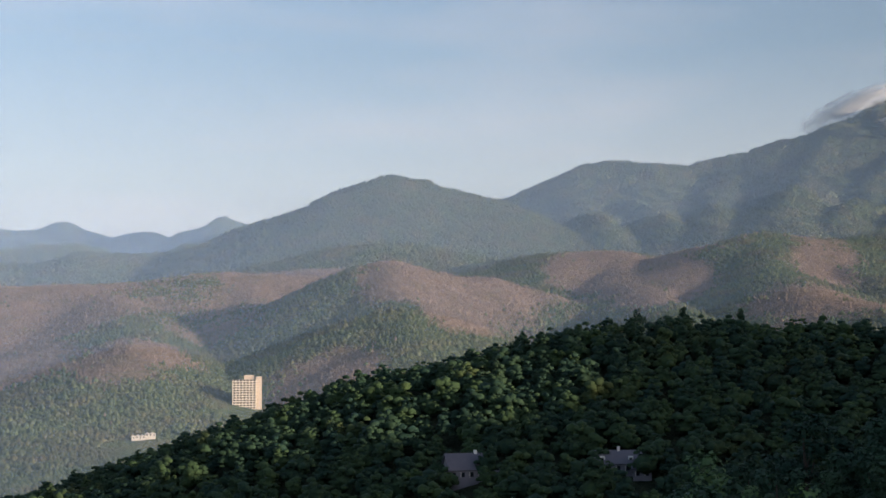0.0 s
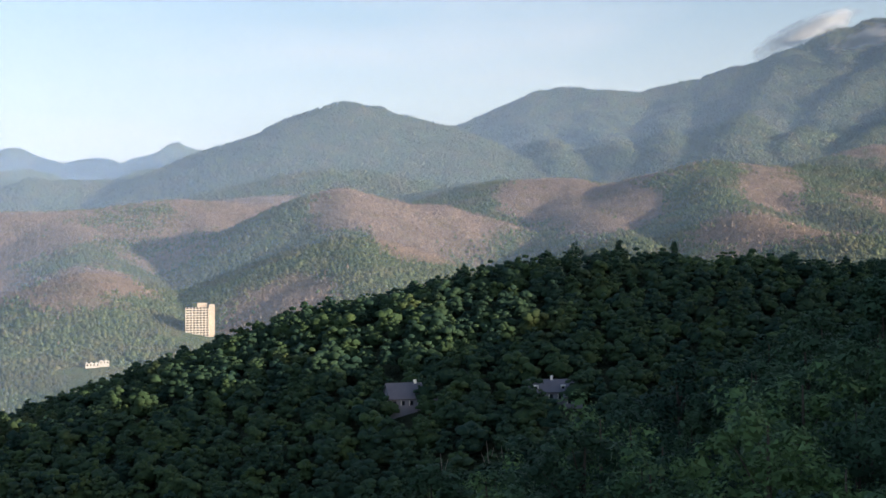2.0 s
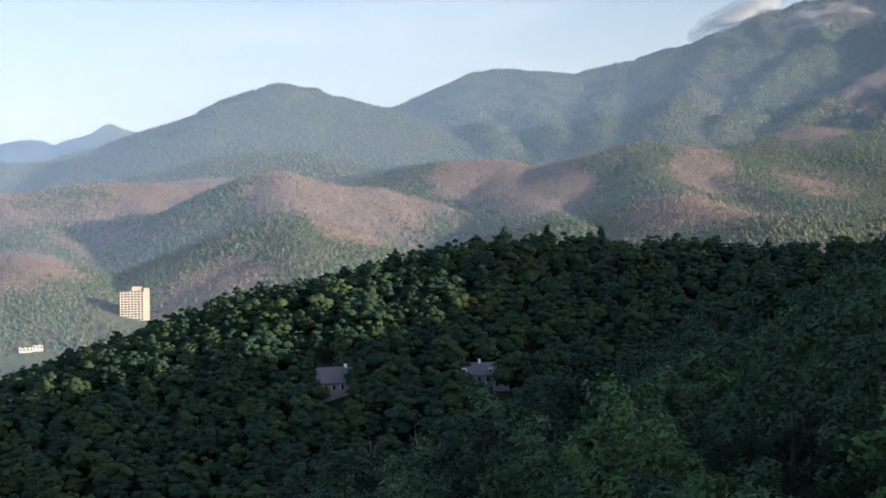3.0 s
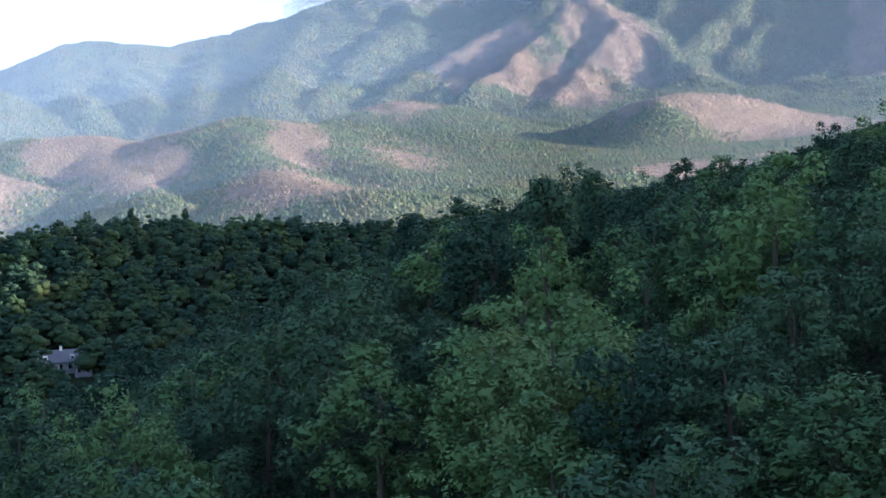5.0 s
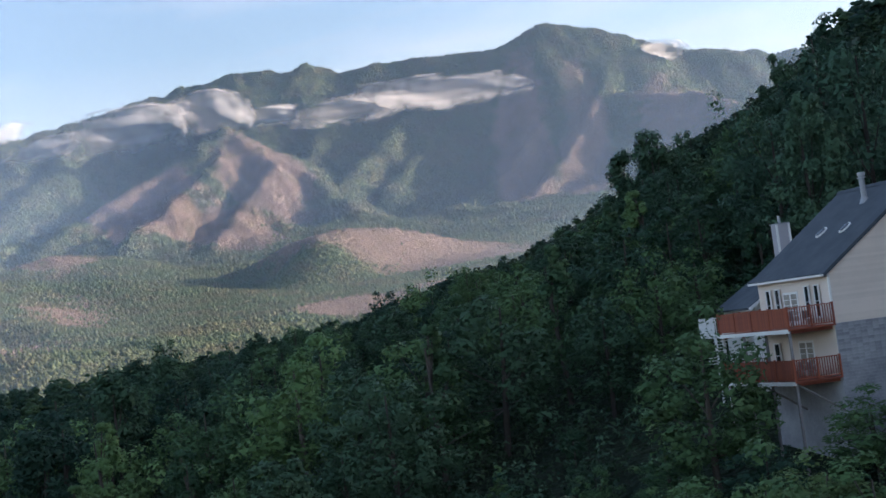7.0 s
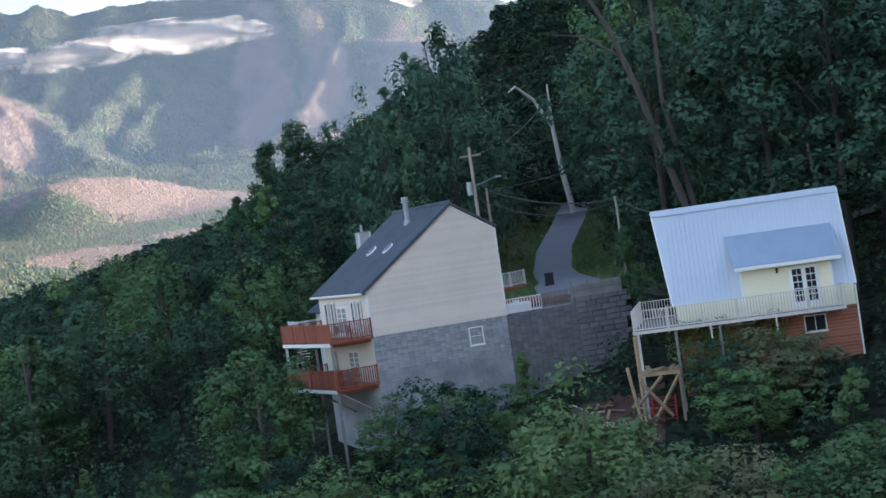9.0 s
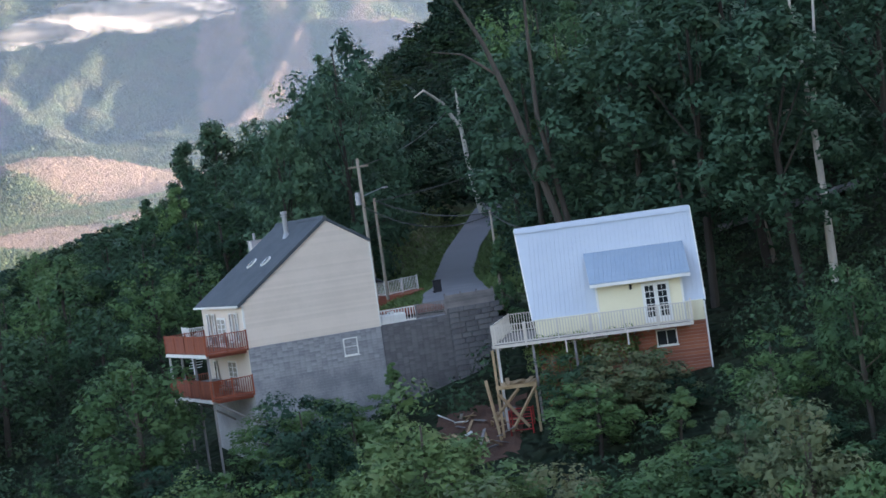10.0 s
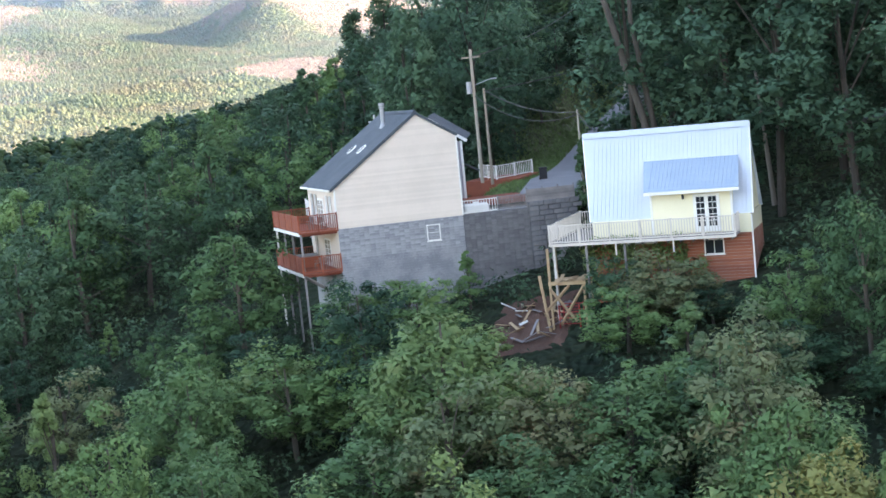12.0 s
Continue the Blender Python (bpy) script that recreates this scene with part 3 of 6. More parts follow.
def mesh_of(bm, name, material):
    me = bpy.data.meshes.new(name)
    bm.normal_update()
    bm.to_mesh(me)
    bm.free()
    me.materials.append(material)
    return me


def tree_meshes(kind, seed, material, count=26, per=150, size=0.17, bark=BARK, slim=1.0):
    gen = np.random.default_rng(seed)
    c, r = lobes(kind, gen, count)
    crown = foliage("crown", leaves_on(c, r, per, size, gen), cores(c, r, gen))
    crown.materials.append(material)
    bm = bmesh.new()
    lean = gen.normal(size=2) * 0.25
    knee = (lean[0], lean[1], 5.0)
    limb(bm, (0, 0, -1.5), knee, 0.26 * slim, 0.18 * slim, 8)
    limb(bm, knee, (lean[0] * 1.6, lean[1] * 1.6, 10.0), 0.18 * slim, 0.04, 7)
    for k in gen.choice(count, 6, replace=False):
        z = 3.2 + 0.5 * max(c[k][2] - 4, 0)
        f = min(z / 5.0, 1.6)
        limb(bm, (lean[0] * f, lean[1] * f, z), c[k] * [0.8, 0.8, 1.0], 0.07 * slim, 0.02, 5)
    return mesh_of(bm, "trunk", bark), crown


SORTS = {
    "oak": [("broad", 11, LEAF, BARK), ("broad", 12, LEAF, BARK), ("broad", 13, LEAF_DARK, BARK_DARK), ("broad", 14, LEAF, BARK)],
    "poplar": [("tall", 21, LEAF, BARK), ("tall", 22, LEAF_DARK, BARK_DARK), ("tall", 23, LEAF_LIGHT, BARK)],
    "pine": [("pine", 31, LEAF_DARK, BARK_DARK), ("pine", 32, LEAF_DARK, BARK_DARK)],
    "young": [("cone", 41, LEAF_LIGHT, BARK), ("cone", 42, LEAF, BARK), ("cone", 43, LEAF_RUST, BARK)],
    "maple": [("broad", 51, LEAF_LIGHT, BARK), ("broad", 52, LEAF_YELLOW, BARK), ("broad", 53, LEAF_RUST, BARK)],
}
# finely leaved trees for the slope the ride passes nearest, plainer ones farther off
KINDS = {kind: [tree_meshes(shape, seed, leaf, 54, 92, 0.16, bark, 0.8) for shape, seed, leaf, bark in rows] for kind, rows in SORTS.items()}
KINDS_FAR = {kind: [tree_meshes(shape, seed, leaf, 42, 66, 0.185, bark, 0.8) for shape, seed, leaf, bark in rows] for kind, rows in SORTS.items()}
KINDS_TALL = {kind: [tree_meshes(shape, seed, LEAF_TALL, 100, 62, 0.13, bark, 0.55) for shape, seed, leaf, bark in SORTS[kind]] for kind in ("oak", "poplar")}
TREE_WORDS = {
    "oak": ("broad dark green oak with a rounded leafy crown", "oak tree"),
    "poplar": ("tall narrow green tulip poplar on the wooded slope", "poplar tree"),
    "pine": ("dark pine with open tiers of needles above the woods", "pine tree"),
    "young": ("young light green pointed tree at the edge of the slope", "young tree"),
    "maple": ("pale green maple with early autumn tints in its crown", "maple tree"),
}


def plant(kind, which, x, y, height, spread=1.0, turn=None, base=None):
    """One tree, 12 m high as made, set on the land and scaled."""
    sorts = KINDS if math.hypot(x - 8, y - 15) < 104 else KINDS_FAR
    if height > 16 and kind in KINDS_TALL and x < 150:
        sorts = KINDS_TALL
    trunk, crown = sorts[kind][which % len(sorts[kind])]
    thing = new(kind + "_tree")
    z = land_at(x, y) if base is None else base
    s = height / 12.0
    thing.matrix_basis = pose(x, y, z, 0, 0, rng.uniform(0, 360) if turn is None else turn) @ Matrix.Diagonal((s * spread, s * spread, s, 1))
    tagged(thing, TREE_WORDS[kind][0], TREE_WORDS[kind][1], group="trees of the near slope")
    for name, me in (("trunk", trunk), ("crown", crown)):
        new(name, me).parent = thing
    return thing


def scatter(n, spacing, accept, box, gen):
    """Darts at least a spacing apart, where accept() says so."""
    x0, x1, y0, y1 = box
    cells, kept = {}, []
    for _ in range(n):
        x, y = gen.uniform(x0, x1), gen.uniform(y0, y1)
        if not accept(x, y):
            continue
        s = spacing * (0.75 + 0.5 * gen.random())
        i, j = int(x // spacing), int(y // spacing)
        if any((x - a) ** 2 + (y - b) ** 2 < s * s for di in (-2, -1, 0, 1, 2) for dj in (-2, -1, 0, 1, 2) for a, b in cells.get((i + di, j + dj), ())):
            continue
        cells.setdefault((i, j), []).append((x, y))
        kept.append((x, y))
    return np.array(kept)


def heading_range(x, y):
    return math.degrees(math.atan2(x - HUB[0], y - HUB[1])), math.hypot(x - HUB[0], y - HUB[1])


def far_wood():
    """Countless crowns on the middle hills, green domes and the thin spires of burnt trees."""
    gen = np.random.default_rng(8)
    n = 300000
    split = 150000
    r = np.where(np.arange(n) < split, np.sqrt(gen.uniform(1000 ** 2, 2600 ** 2, n)), np.sqrt(gen.uniform(2600 ** 2, 4420 ** 2, n)))
    h = np.where(r > 2600, gen.uniform(18, 86, n), gen.uniform(18, 80, n))
    x, y = HUB[0] + r * np.sin(np.radians(h)), HUB[1] + r * np.cos(np.radians(h))
    z, b = land(x, y), burnt_sunlit(x, y)
    dead = b + 0.35 * ripple(x, y, 60, 21, 3) + gen.normal(0, 0.17, n) > 0.5
    keep = (~dead | (gen.random(n) < 0.6)) & in_sight(x, y, z + 12) & (np.hypot(x - 700, y - 1330) > 38) & (np.hypot(x - 556, y - 1245) > 40)
    x, y, z, b, dead, r = x[keep], y[keep], z[keep], b[keep], dead[keep], r[keep]
    n = len(x)
    k = 4
    ang = np.arange(k) * 2 * np.pi / k
    proto = np.concatenate([np.stack([np.cos(ang), np.sin(ang), 0 * ang + 0.25], 1), [[0, 0, 1.0]]])
    i = np.arange(k)
    tris = np.stack([i, (i + 1) % k, 0 * i + k], 1)
    wide = np.where(dead, gen.uniform(0.8, 1.6, n), gen.uniform(1.8, 3.9, n))
    high = np.where(dead, gen.uniform(3.0, 6.0, n), gen.uniform(3.6, 6.4, n))
    big = np.where(r > 2600, 1.4, 1.0)
    wide, high = wide * big, high * big
    a = gen.uniform(0, 6.28, n)
    v = proto[None] * np.stack([wide, wide, high], 1)[:, None] * gen.uniform(0.7, 1.3, (n, len(proto), 1))
    v = np.stack([v[..., 0] * np.cos(a)[:, None] - v[..., 1] * np.sin(a)[:, None], v[..., 0] * np.sin(a)[:, None] + v[..., 1] * np.cos(a)[:, None], v[..., 2]], -1)
    nm = v / np.stack([wide, wide, high], 1)[:, None] * [1.0, 1.0, 0.75] + [0, 0, 0.65]
    nm = nm / np.linalg.norm(nm, axis=2, keepdims=True)
    v += np.stack([x, y, z - np.where(r > 2600, 2.6, 2.0)], 1)[:, None]
    t = tris[None] + (np.arange(n) * len(proto))[:, None, None]
    me = mesh_from("far_woods", v.reshape(-1, 3), t.reshape(-1, 3), True)
    with_cover(me, np.repeat(np.where(dead, 1.0, 0.0), len(proto)))
    me.normals_split_custom_set_from_vertices(nm.reshape(-1, 3))
    me.materials.append(FAR_WOODS)
    tagged(new("far_woods", me), "distant woods, green crowns and burnt brown trees", "woods", kind="stuff")


def crown_limit(x, y):
    """The highest a tree tip may stand on the near slope, from the rise of the woods' skyline."""
    h, r = math.degrees(math.atan2(x - 8, y - 26.3)), math.hypot(x - 8, y - 26.3)
    if h < 55 or r > 460:
        return 1e3
    return -5.6 + r * math.tan(radians(float(np.interp(h, [55, 57, 58, 60, 61.5, 64, 67, 70, 73, 76, 77.5, 79, 82, 84.5, 86, 90], [0.3, 0.6, 1.0, 0.6, 0.5, 1.1, 1.5, 2.5, 2.8, 4.1, 5.2, 6.2, 7.3, 8.8, 11, 17]))))


def mid_wood():
    """The wood on the ridge across the hollow and on the farther slope, crown by crown."""
    gen = np.random.default_rng(9)

    def accept(x, y):
        h, r = heading_range(x, y)
        if not (16 < h < 96 and 172 < r < 700):
            return False
        if r > 600 and h > 50:
            return False
        return not any(math.hypot(x - a, y - b) < d for a, b, d in CLEAR)

    spots = scatter(70000, 6.5, accept, (40, 640, -20, 690), gen)
    z = land(spots[:, 0], spots[:, 1])
    see = in_sight(spots[:, 0], spots[:, 1], z + 13)
    spots, z = spots[see], z[see]
    near_protos, protos = [], []
    for kind, seed in (("broad", 1), ("broad", 2), ("broad", 3), ("tall", 4), ("tall", 5), ("pine", 6)):
        g = np.random.default_rng(100 + seed)
        protos.append(massed_crown(kind, g, 34))
        c, rad = lobes(kind, g, 30)
        v, nm = [np.concatenate(q) for q in list(zip(leaves_on(c, rad, 24, 0.4, g), cores(c, rad, g, 0.65, 5)))[::2]]
        near_protos.append((v, rounded(v, nm, 0.9)))
    vs, ns, tints = [], [], []
    for (x, y), g in zip(spots, z):
        r = heading_range(x, y)[1]
        kind = gen.choice(6, p=[0.24, 0.22, 0.22, 0.14, 0.1, 0.08])
        v, nm = (near_protos if r < 330 else protos)[kind]
        s, a = gen.uniform(0.7, 1.1) * (0.85 if r < 330 else 1.0), gen.uniform(0, 6.28)
        s = min(s, max((crown_limit(x, y) - g + 1.0) / 12.5, 0.25))
        if any(math.hypot(x - a_, y - b_) < d_ for a_, b_, d_ in LOW):
            s = 0.3
        wide = gen.uniform(1.15, 1.45) * (1.2 if r < 330 else 1.0)
        spin = np.array([[math.cos(a), math.sin(a), 0], [-math.sin(a), math.cos(a), 0], [0, 0, 1]])
        vs.append((v * [s * wide, s * wide, s]) @ spin + [x, y, g - 1.0])
        ns.append(nm @ spin)
        tints.append(np.full(len(v), gen.uniform(0.0, 0.25) if kind == 5 else gen.beta(1.3, 1.7)))
    total = sum(len(q) for q in vs)
    me = mesh_from("ridge_woods", np.concatenate(vs), np.arange(total).reshape(-1, 3), True)
    me.attributes.new("tint", "FLOAT", "POINT").data.foreach_set("value", np.concatenate(tints).astype(np.float32))
    me.normals_split_custom_set_from_vertices(np.concatenate(ns))
    me.materials.append(RIDGE_LEAF)
    tagged(new("ridge_woods", me), "dense green woods on the shaded ridge across the hollow", "woods", kind="stuff")


def massed_crown(kind, gen, count):
    """A crown for a wood seen from afar: knobbly clumps of leaves with loose sprays round them, as triangles with their normals."""
    c, rad = lobes(kind, gen, count)
    high = c[:, 2] > (5.0 if kind == "pine" else 4.2)
    c, rad = c[high], rad[high] * gen.uniform(0.6, 1.25, high.sum())
    up = BALL_T[BALL_V[BALL_T].mean(1)[:, 2] > -0.45]
    vs, ns = [], []
    for q, r in zip(c, rad):
        ball = BALL_V * gen.uniform(0.65, 1.3, (len(BALL_V), 1)) * [1.08, 1.08, 0.95]
        vs.append((ball[up] * r + q).reshape(-1, 3))
        ns.append(BALL_V[up].reshape(-1, 3) + gen.normal(0, 0.25, (len(up), 1, 3)).repeat(3, 1).reshape(-1, 3))
    loose = leaves_on(c, rad * 1.15, 5, 0.3, gen)
    # the shaded inside of the crown
    heart = BALL_V * gen.uniform(0.8, 1.1, (len(BALL_V), 1)) * ([1.6, 1.6, 2.6] if kind == "pine" else [2.5, 2.5, 3.4]) + [0, 0, 7.6 if kind == "pine" else 5.6]
    vs.append(heart[BALL_T].reshape(-1, 3))
    ns.append(BALL_V[BALL_T].reshape(-1, 3))
    v, nm = np.concatenate(vs + [loose[0]]), np.concatenate(ns + [loose[2]])
    return v, rounded(v, nm / np.linalg.norm(nm, axis=1, keepdims=True), 0.55)


def massed_leaf(name, dark, light, tired):
    """Leaves of a whole wood: greens drift from crown to crown, and a little from leaf to leaf."""
    n = Nodes(name)
    geo = n.add("ShaderNodeNewGeometry")
    crowns = n.add("ShaderNodeTexNoise", Scale=0.9, Detail=3.0)
    n.l.new(geo.outputs["Position"], crowns.inputs["Vector"])
    each = n.add("ShaderNodeAttribute")
    each.attribute_name = "tint"
    stands = n.add("ShaderNodeTexNoise", Scale=0.03, Detail=3.0)
    n.l.new(geo.outputs["Position"], stands.inputs["Vector"])
    color = n.mix(n.math("ADD", n.math("MULTIPLY", each.outputs["Fac"], 0.8), n.fit(crowns.outputs["Fac"], 0.35, 0.65, -0.05, 0.25)), dark, light)
    color = n.mix(n.fit(stands.outputs["Fac"], 0.58, 0.78, 0.0, 0.5), color, tired)
    color = n.mix(1.0, color, n.fit(geo.outputs["Random Per Island"], 0, 1, 0.9, 1.1), "MULTIPLY")
    n.surface(color, 0.75, spec=0.12)
    return n.mat


RIDGE_LEAF = massed_leaf("leaves_ridge", (0.01, 0.031, 0.026), (0.043, 0.074, 0.027), (0.085, 0.084, 0.02))
UNDER_LEAF = massed_leaf("leaves_undergrowth", (0.02, 0.045, 0.028), (0.06, 0.105, 0.055), (0.09, 0.12, 0.055))
# round clearings in the woods: x, y, radius
CLEAR = [(278.5, 414.5, 6), (312.6, 383, 7), (274, 408, 5), (309, 378, 5)]
# low growth in front of the ridge houses
LOW = [(304, 373, 7), (298, 366, 6), (270, 402, 6), (266, 396, 5)]
far_wood()
mid_wood()


def near_room(x, y):
    """Where the near slope carries trees: not on the houses, the yard, the drive or under the line of the ride."""
    h, r = heading_range(x, y)
    if r > 178 or x < 56 or y < -38 or h < 30:
        return False
    u = (x - 99) * 0.4977 - (y - 32.37) * 0.8674
    d = (x - 99) * 0.8674 + (y - 32.37) * 0.4977
    if -5.0 < u < 21 and -2.0 < d < (21 if u > 5 else 15):
        return False
    if 92.5 < x < 108 and -2.5 < y < 17:
        return False
    if x > 108 and abs(y - np.interp(x, DRIVE_X, DRIVE_Y)) < 7.0:
        return False
    if 119 < x < 136 and 22 < y < 31:
        return False
    if -3 < u < 10 and 14 < d < 29:
        return False
    if 78 < x < 95 and abs(y - 3.6 - 0.0996 * x) < 1.9:
        return False
    return not (88 < x < 98 and 13 < y < 22)


def plant_top(kind, which, h, p, r, spread=1.0, eye=(8.0, 26.3, -5.6)):
    """A tree whose tip stands at a heading and rise, seen from a place on the ride."""
    x, y = eye[0] + r * math.sin(radians(h)), eye[1] + r * math.cos(radians(h))
    return plant(kind, which, x, y, max(eye[2] + r * math.tan(radians(p)) - land_at(x, y) + 0.6, 5), spread)


def near_wood():
    gen = np.random.default_rng(12)
    for spec in (("oak", 2, 58.6, 1.55, 192, 0.95), ("oak", 0, 61.2, 0.8, 178, 1.1), ("poplar", 1, 62.3, 1.2, 166, 1.2), ("oak", 1, 63.9, 1.5, 172, 1.0), ("oak", 3, 65.7, 1.2, 166, 1.1),
                 ("oak", 2, 67.6, 2.4, 166, 1.0), ("oak", 0, 69.1, 2.8, 166, 1.1), ("oak", 1, 70.9, 3.0, 176, 1.0), ("oak", 2, 72.5, 3.1, 200, 1.0), ("oak", 3, 74.9, 3.8, 200, 0.9),
                 ("oak", 0, 76.5, 4.7, 182, 0.9), ("pine", 1, 77.7, 6.3, 176, 1.1), ("pine", 0, 78.9, 7.0, 180, 1.1), ("oak", 2, 80.3, 7.3, 186, 0.75), ("oak", 0, 82.4, 8.2, 182, 0.75), ("poplar", 1, 84.5, 9.5, 172, 0.8),
                 ("maple", 1, 65.4, -0.4, 141, 0.75), ("poplar", 2, 53.5, -5.0, 100, 1.3), ("maple", 0, 55.3, -4.6, 92, 1.15), ("oak", 2, 42.9, 1.6, 566, 0.9, (18.5, 57.3, -11.8)), ("pine", 1, 44.6, 1.5, 560, 0.9, (18.5, 57.3, -11.8)), ("pine", 0, 46.7, 1.4, 560, 0.9, (18.5, 57.3, -11.8))):
        plant_top(*spec)
    below = (-1.0, -3.7, 0.8)
    for spec in (("maple", 0, 75.4, -7.2, 80, 1.25), ("maple", 2, 89.2, -8.5, 78, 1.35), ("young", 2, 87.4, -9.6, 75, 1.3), ("oak", 2, 71.7, -6.3, 90, 1.2)):
        plant_top(*spec, below)
    # bushes and small trees close to the houses: kind, which, x, y, tip, spread
    for kind, which, x, y, tip, spread in (("maple", 2, 92.4, 5.6, -9.6, 1.5), ("oak", 2, 92.8, 8.6, -9.9, 1.3), ("maple", 2, 91.4, 4.2, -10.4, 1.3), ("oak", 2, 91.6, 2.2, -11.6, 1.3), ("oak", 3, 88.6, 7.5, -11.6, 1.5),
                                           ("maple", 1, 58, -8.9, -13.6, 1.2), ("maple", 0, 76, 14, -12.2, 1.7), ("maple", 2, 68, -3.5, -10.2, 1.3), ("oak", 0, 84, -8.4, -4.4, 1.05), ("oak", 1, 80, -15, -5.0, 1.1), ("maple", 0, 65, -5, -15.0, 1.6), ("oak", 3, 87, -3.6, -9.6, 1.2), ("oak", 1, 82, -4.5, -13.2, 1.5), ("oak", 0, 79, -9.5, -13.8, 1.5), ("oak", 3, 90, -9, -9.5, 1.3), ("young", 1, 110.3, 15.0, -2.2, 0.9),
                                           ("oak", 0, 97.2, 26.5, -10.9, 1.7), ("oak", 1, 95.6, 30.6, -11.6, 1.5), ("young", 1, 100.2, 22.4, -9.9, 0.9), ("oak", 3, 93.5, 24, -12.0, 1.6), ("maple", 0, 88, 19.5, -12.8, 1.6),
                                           ("oak", 2, 92.0, 36.5, -13.6, 1.3), ("oak", 0, 95, 43, -13.6, 1.2), ("maple", 0, 86, 33, -14.0, 1.5), ("oak", 1, 84, 26, -13.6, 1.5), ("oak", 0, 72, 4, -12.5, 1.5), ("young", 0, 82, 2.0, -11.5, 1.3)):
        plant(kind, which, x, y, max(tip - land_at(x, y) + 0.5, 2.5), spread * min(2.0, 9 / max(tip - land_at(x, y), 3)) ** 0.6)
    for x, y, tall in ((108, -0.6, 25), (114, -5.3, 27), (113.5, 4.2, 24), (117, 12, 22), (103, -7, 22), (110, -14, 24)):
        plant("poplar", 1, x, y, tall, 1.25)
    spots = scatter(16000, 6.9, near_room, (56, 200, -38, 180), gen)
    spots = spots[np.argsort(np.hypot(spots[:, 0], spots[:, 1]))]
    for x, y in spots[:620]:
        g = land_at(x, y)
        d = (x - 99) * 0.8674 + (y - 32.37) * 0.4977
        if -25 < y < 50 and (x < 92.5 or d < 0):  # young growth below the houses
            height = min(gen.uniform(8, 14), -0.13 * x - gen.uniform(2.0, 3.6) - g)
            kind, which = [("young", 0), ("oak", 0), ("oak", 1), ("maple", 0), ("young", 1), ("oak", 0), ("oak", 3), ("maple", 2), ("maple", 0), ("oak", 1)][gen.integers(10)]
            if height < 3:
                continue
            spread = min(1.65, 13.5 / height) * gen.uniform(0.9, 1.15)
        elif y > 42:
            height, spread = gen.uniform(8, 15), gen.uniform(1.1, 1.4)
            if y > 95:
                kind, which = [("oak", 2), ("oak", 2), ("oak", 0), ("poplar", 1), ("oak", 2), ("pine", 0), ("oak", 3), ("oak", 2), ("poplar", 1)][gen.integers(9)]
            else:
                kind, which = [("oak", 0), ("oak", 2), ("oak", 2), ("poplar", 0), ("oak", 1), ("oak", 3), ("poplar", 1), ("young", 1), ("oak", 2)][gen.integers(9)]
        elif x < 100:  # the slope south of the houses
            height, spread = gen.uniform(8, 15), gen.uniform(1.1, 1.35)
            kind, which = [("oak", 0), ("oak", 1), ("maple", 0), ("oak", 3), ("poplar", 0)][gen.integers(5)]
        else:  # tall woods behind
            height, spread = (gen.uniform(18, 27), gen.uniform(0.75, 1.05)) if gen.random() < 0.6 else (gen.uniform(7, 12), gen.uniform(1.1, 1.5))
            kind, which = [("oak", 2), ("oak", 2), ("poplar", 1), ("oak", 0), ("poplar", 0), ("oak", 1)][gen.integers(6)]
        height = min(height, crown_limit(x, y) - g)
        u = (x - 99) * 0.4977 - (y - 32.37) * 0.8674
        if -13 < u < 1 and 8 < d < 25:  # the growth below the balconies stays low
            height = min(height, -12.2 - g)
        if x < 105 and 42 < y < 62:
            height = min(height, -14.2 - g)
        if height > 3:
            plant(kind, which, x, y, height, spread)
    return len(spots)


def undergrowth():
    """Low bushes and saplings that close the gaps under the near trees."""
    gen = np.random.default_rng(14)
    spots = scatter(14000, 3.3, near_room, (48, 175, -50, 140), gen)
    z = land(spots[:, 0], spots[:, 1])
    k = len(spots)
    c = np.concatenate([np.stack([spots[:, 0] + gen.normal(0, 0.8, k), spots[:, 1] + gen.normal(0, 0.8, k), z + gen.uniform(0.3, 1.8, k)], 1) for _ in range(2)])
    rad = gen.uniform(1.1, 2.1, len(c))
    me = foliage("undergrowth", leaves_on(c, rad, 66, 0.21, gen), cores(c, rad, gen, 0.65, 10), 0)
    me.attributes.new("tint", "FLOAT", "POINT").data.foreach_set("value", np.resize(np.repeat(gen.random(999), 3 * 66), len(me.vertices)).astype(np.float32))
    me.materials.append(UNDER_LEAF)
    tagged(new("undergrowth", me), "low green bushes and saplings under the trees", "undergrowth", kind="stuff")


def verges():
    """Rough grass beside the drive."""
    gen = np.random.default_rng(15)
    k = 22000
    x = gen.uniform(119, 200, k)
    y = np.interp(x, DRIVE_X, DRIVE_Y) + gen.choice([-1, 1], k) * (np.interp(x, DRIVE_X, DRIVE_HALF) + 0.1 + gen.random(k) * 7.5)
    z = land(x, y)
    a, s, lean = gen.uniform(0, 6.28, k), gen.uniform(0.12, 0.4, k), gen.normal(0, 0.12, (k, 2))
    dx, dy = 0.1 * np.cos(a), 0.1 * np.sin(a)
    v = np.stack([np.stack([x - dx, y - dy, z - 0.02], 1), np.stack([x + dx, y + dy, z - 0.02], 1), np.stack([x + lean[:, 0] * 2, y + lean[:, 1] * 2, z + s], 1)], 1)
    me = mesh_from("grass", v.reshape(-1, 3), np.arange(3 * k).reshape(-1, 3))
    me.materials.append(LEAF_LIGHT)
    tagged(new("grass", me), "rough green grass on the verges of the drive", "grass", kind="stuff")


verges()
near_wood()
undergrowth()
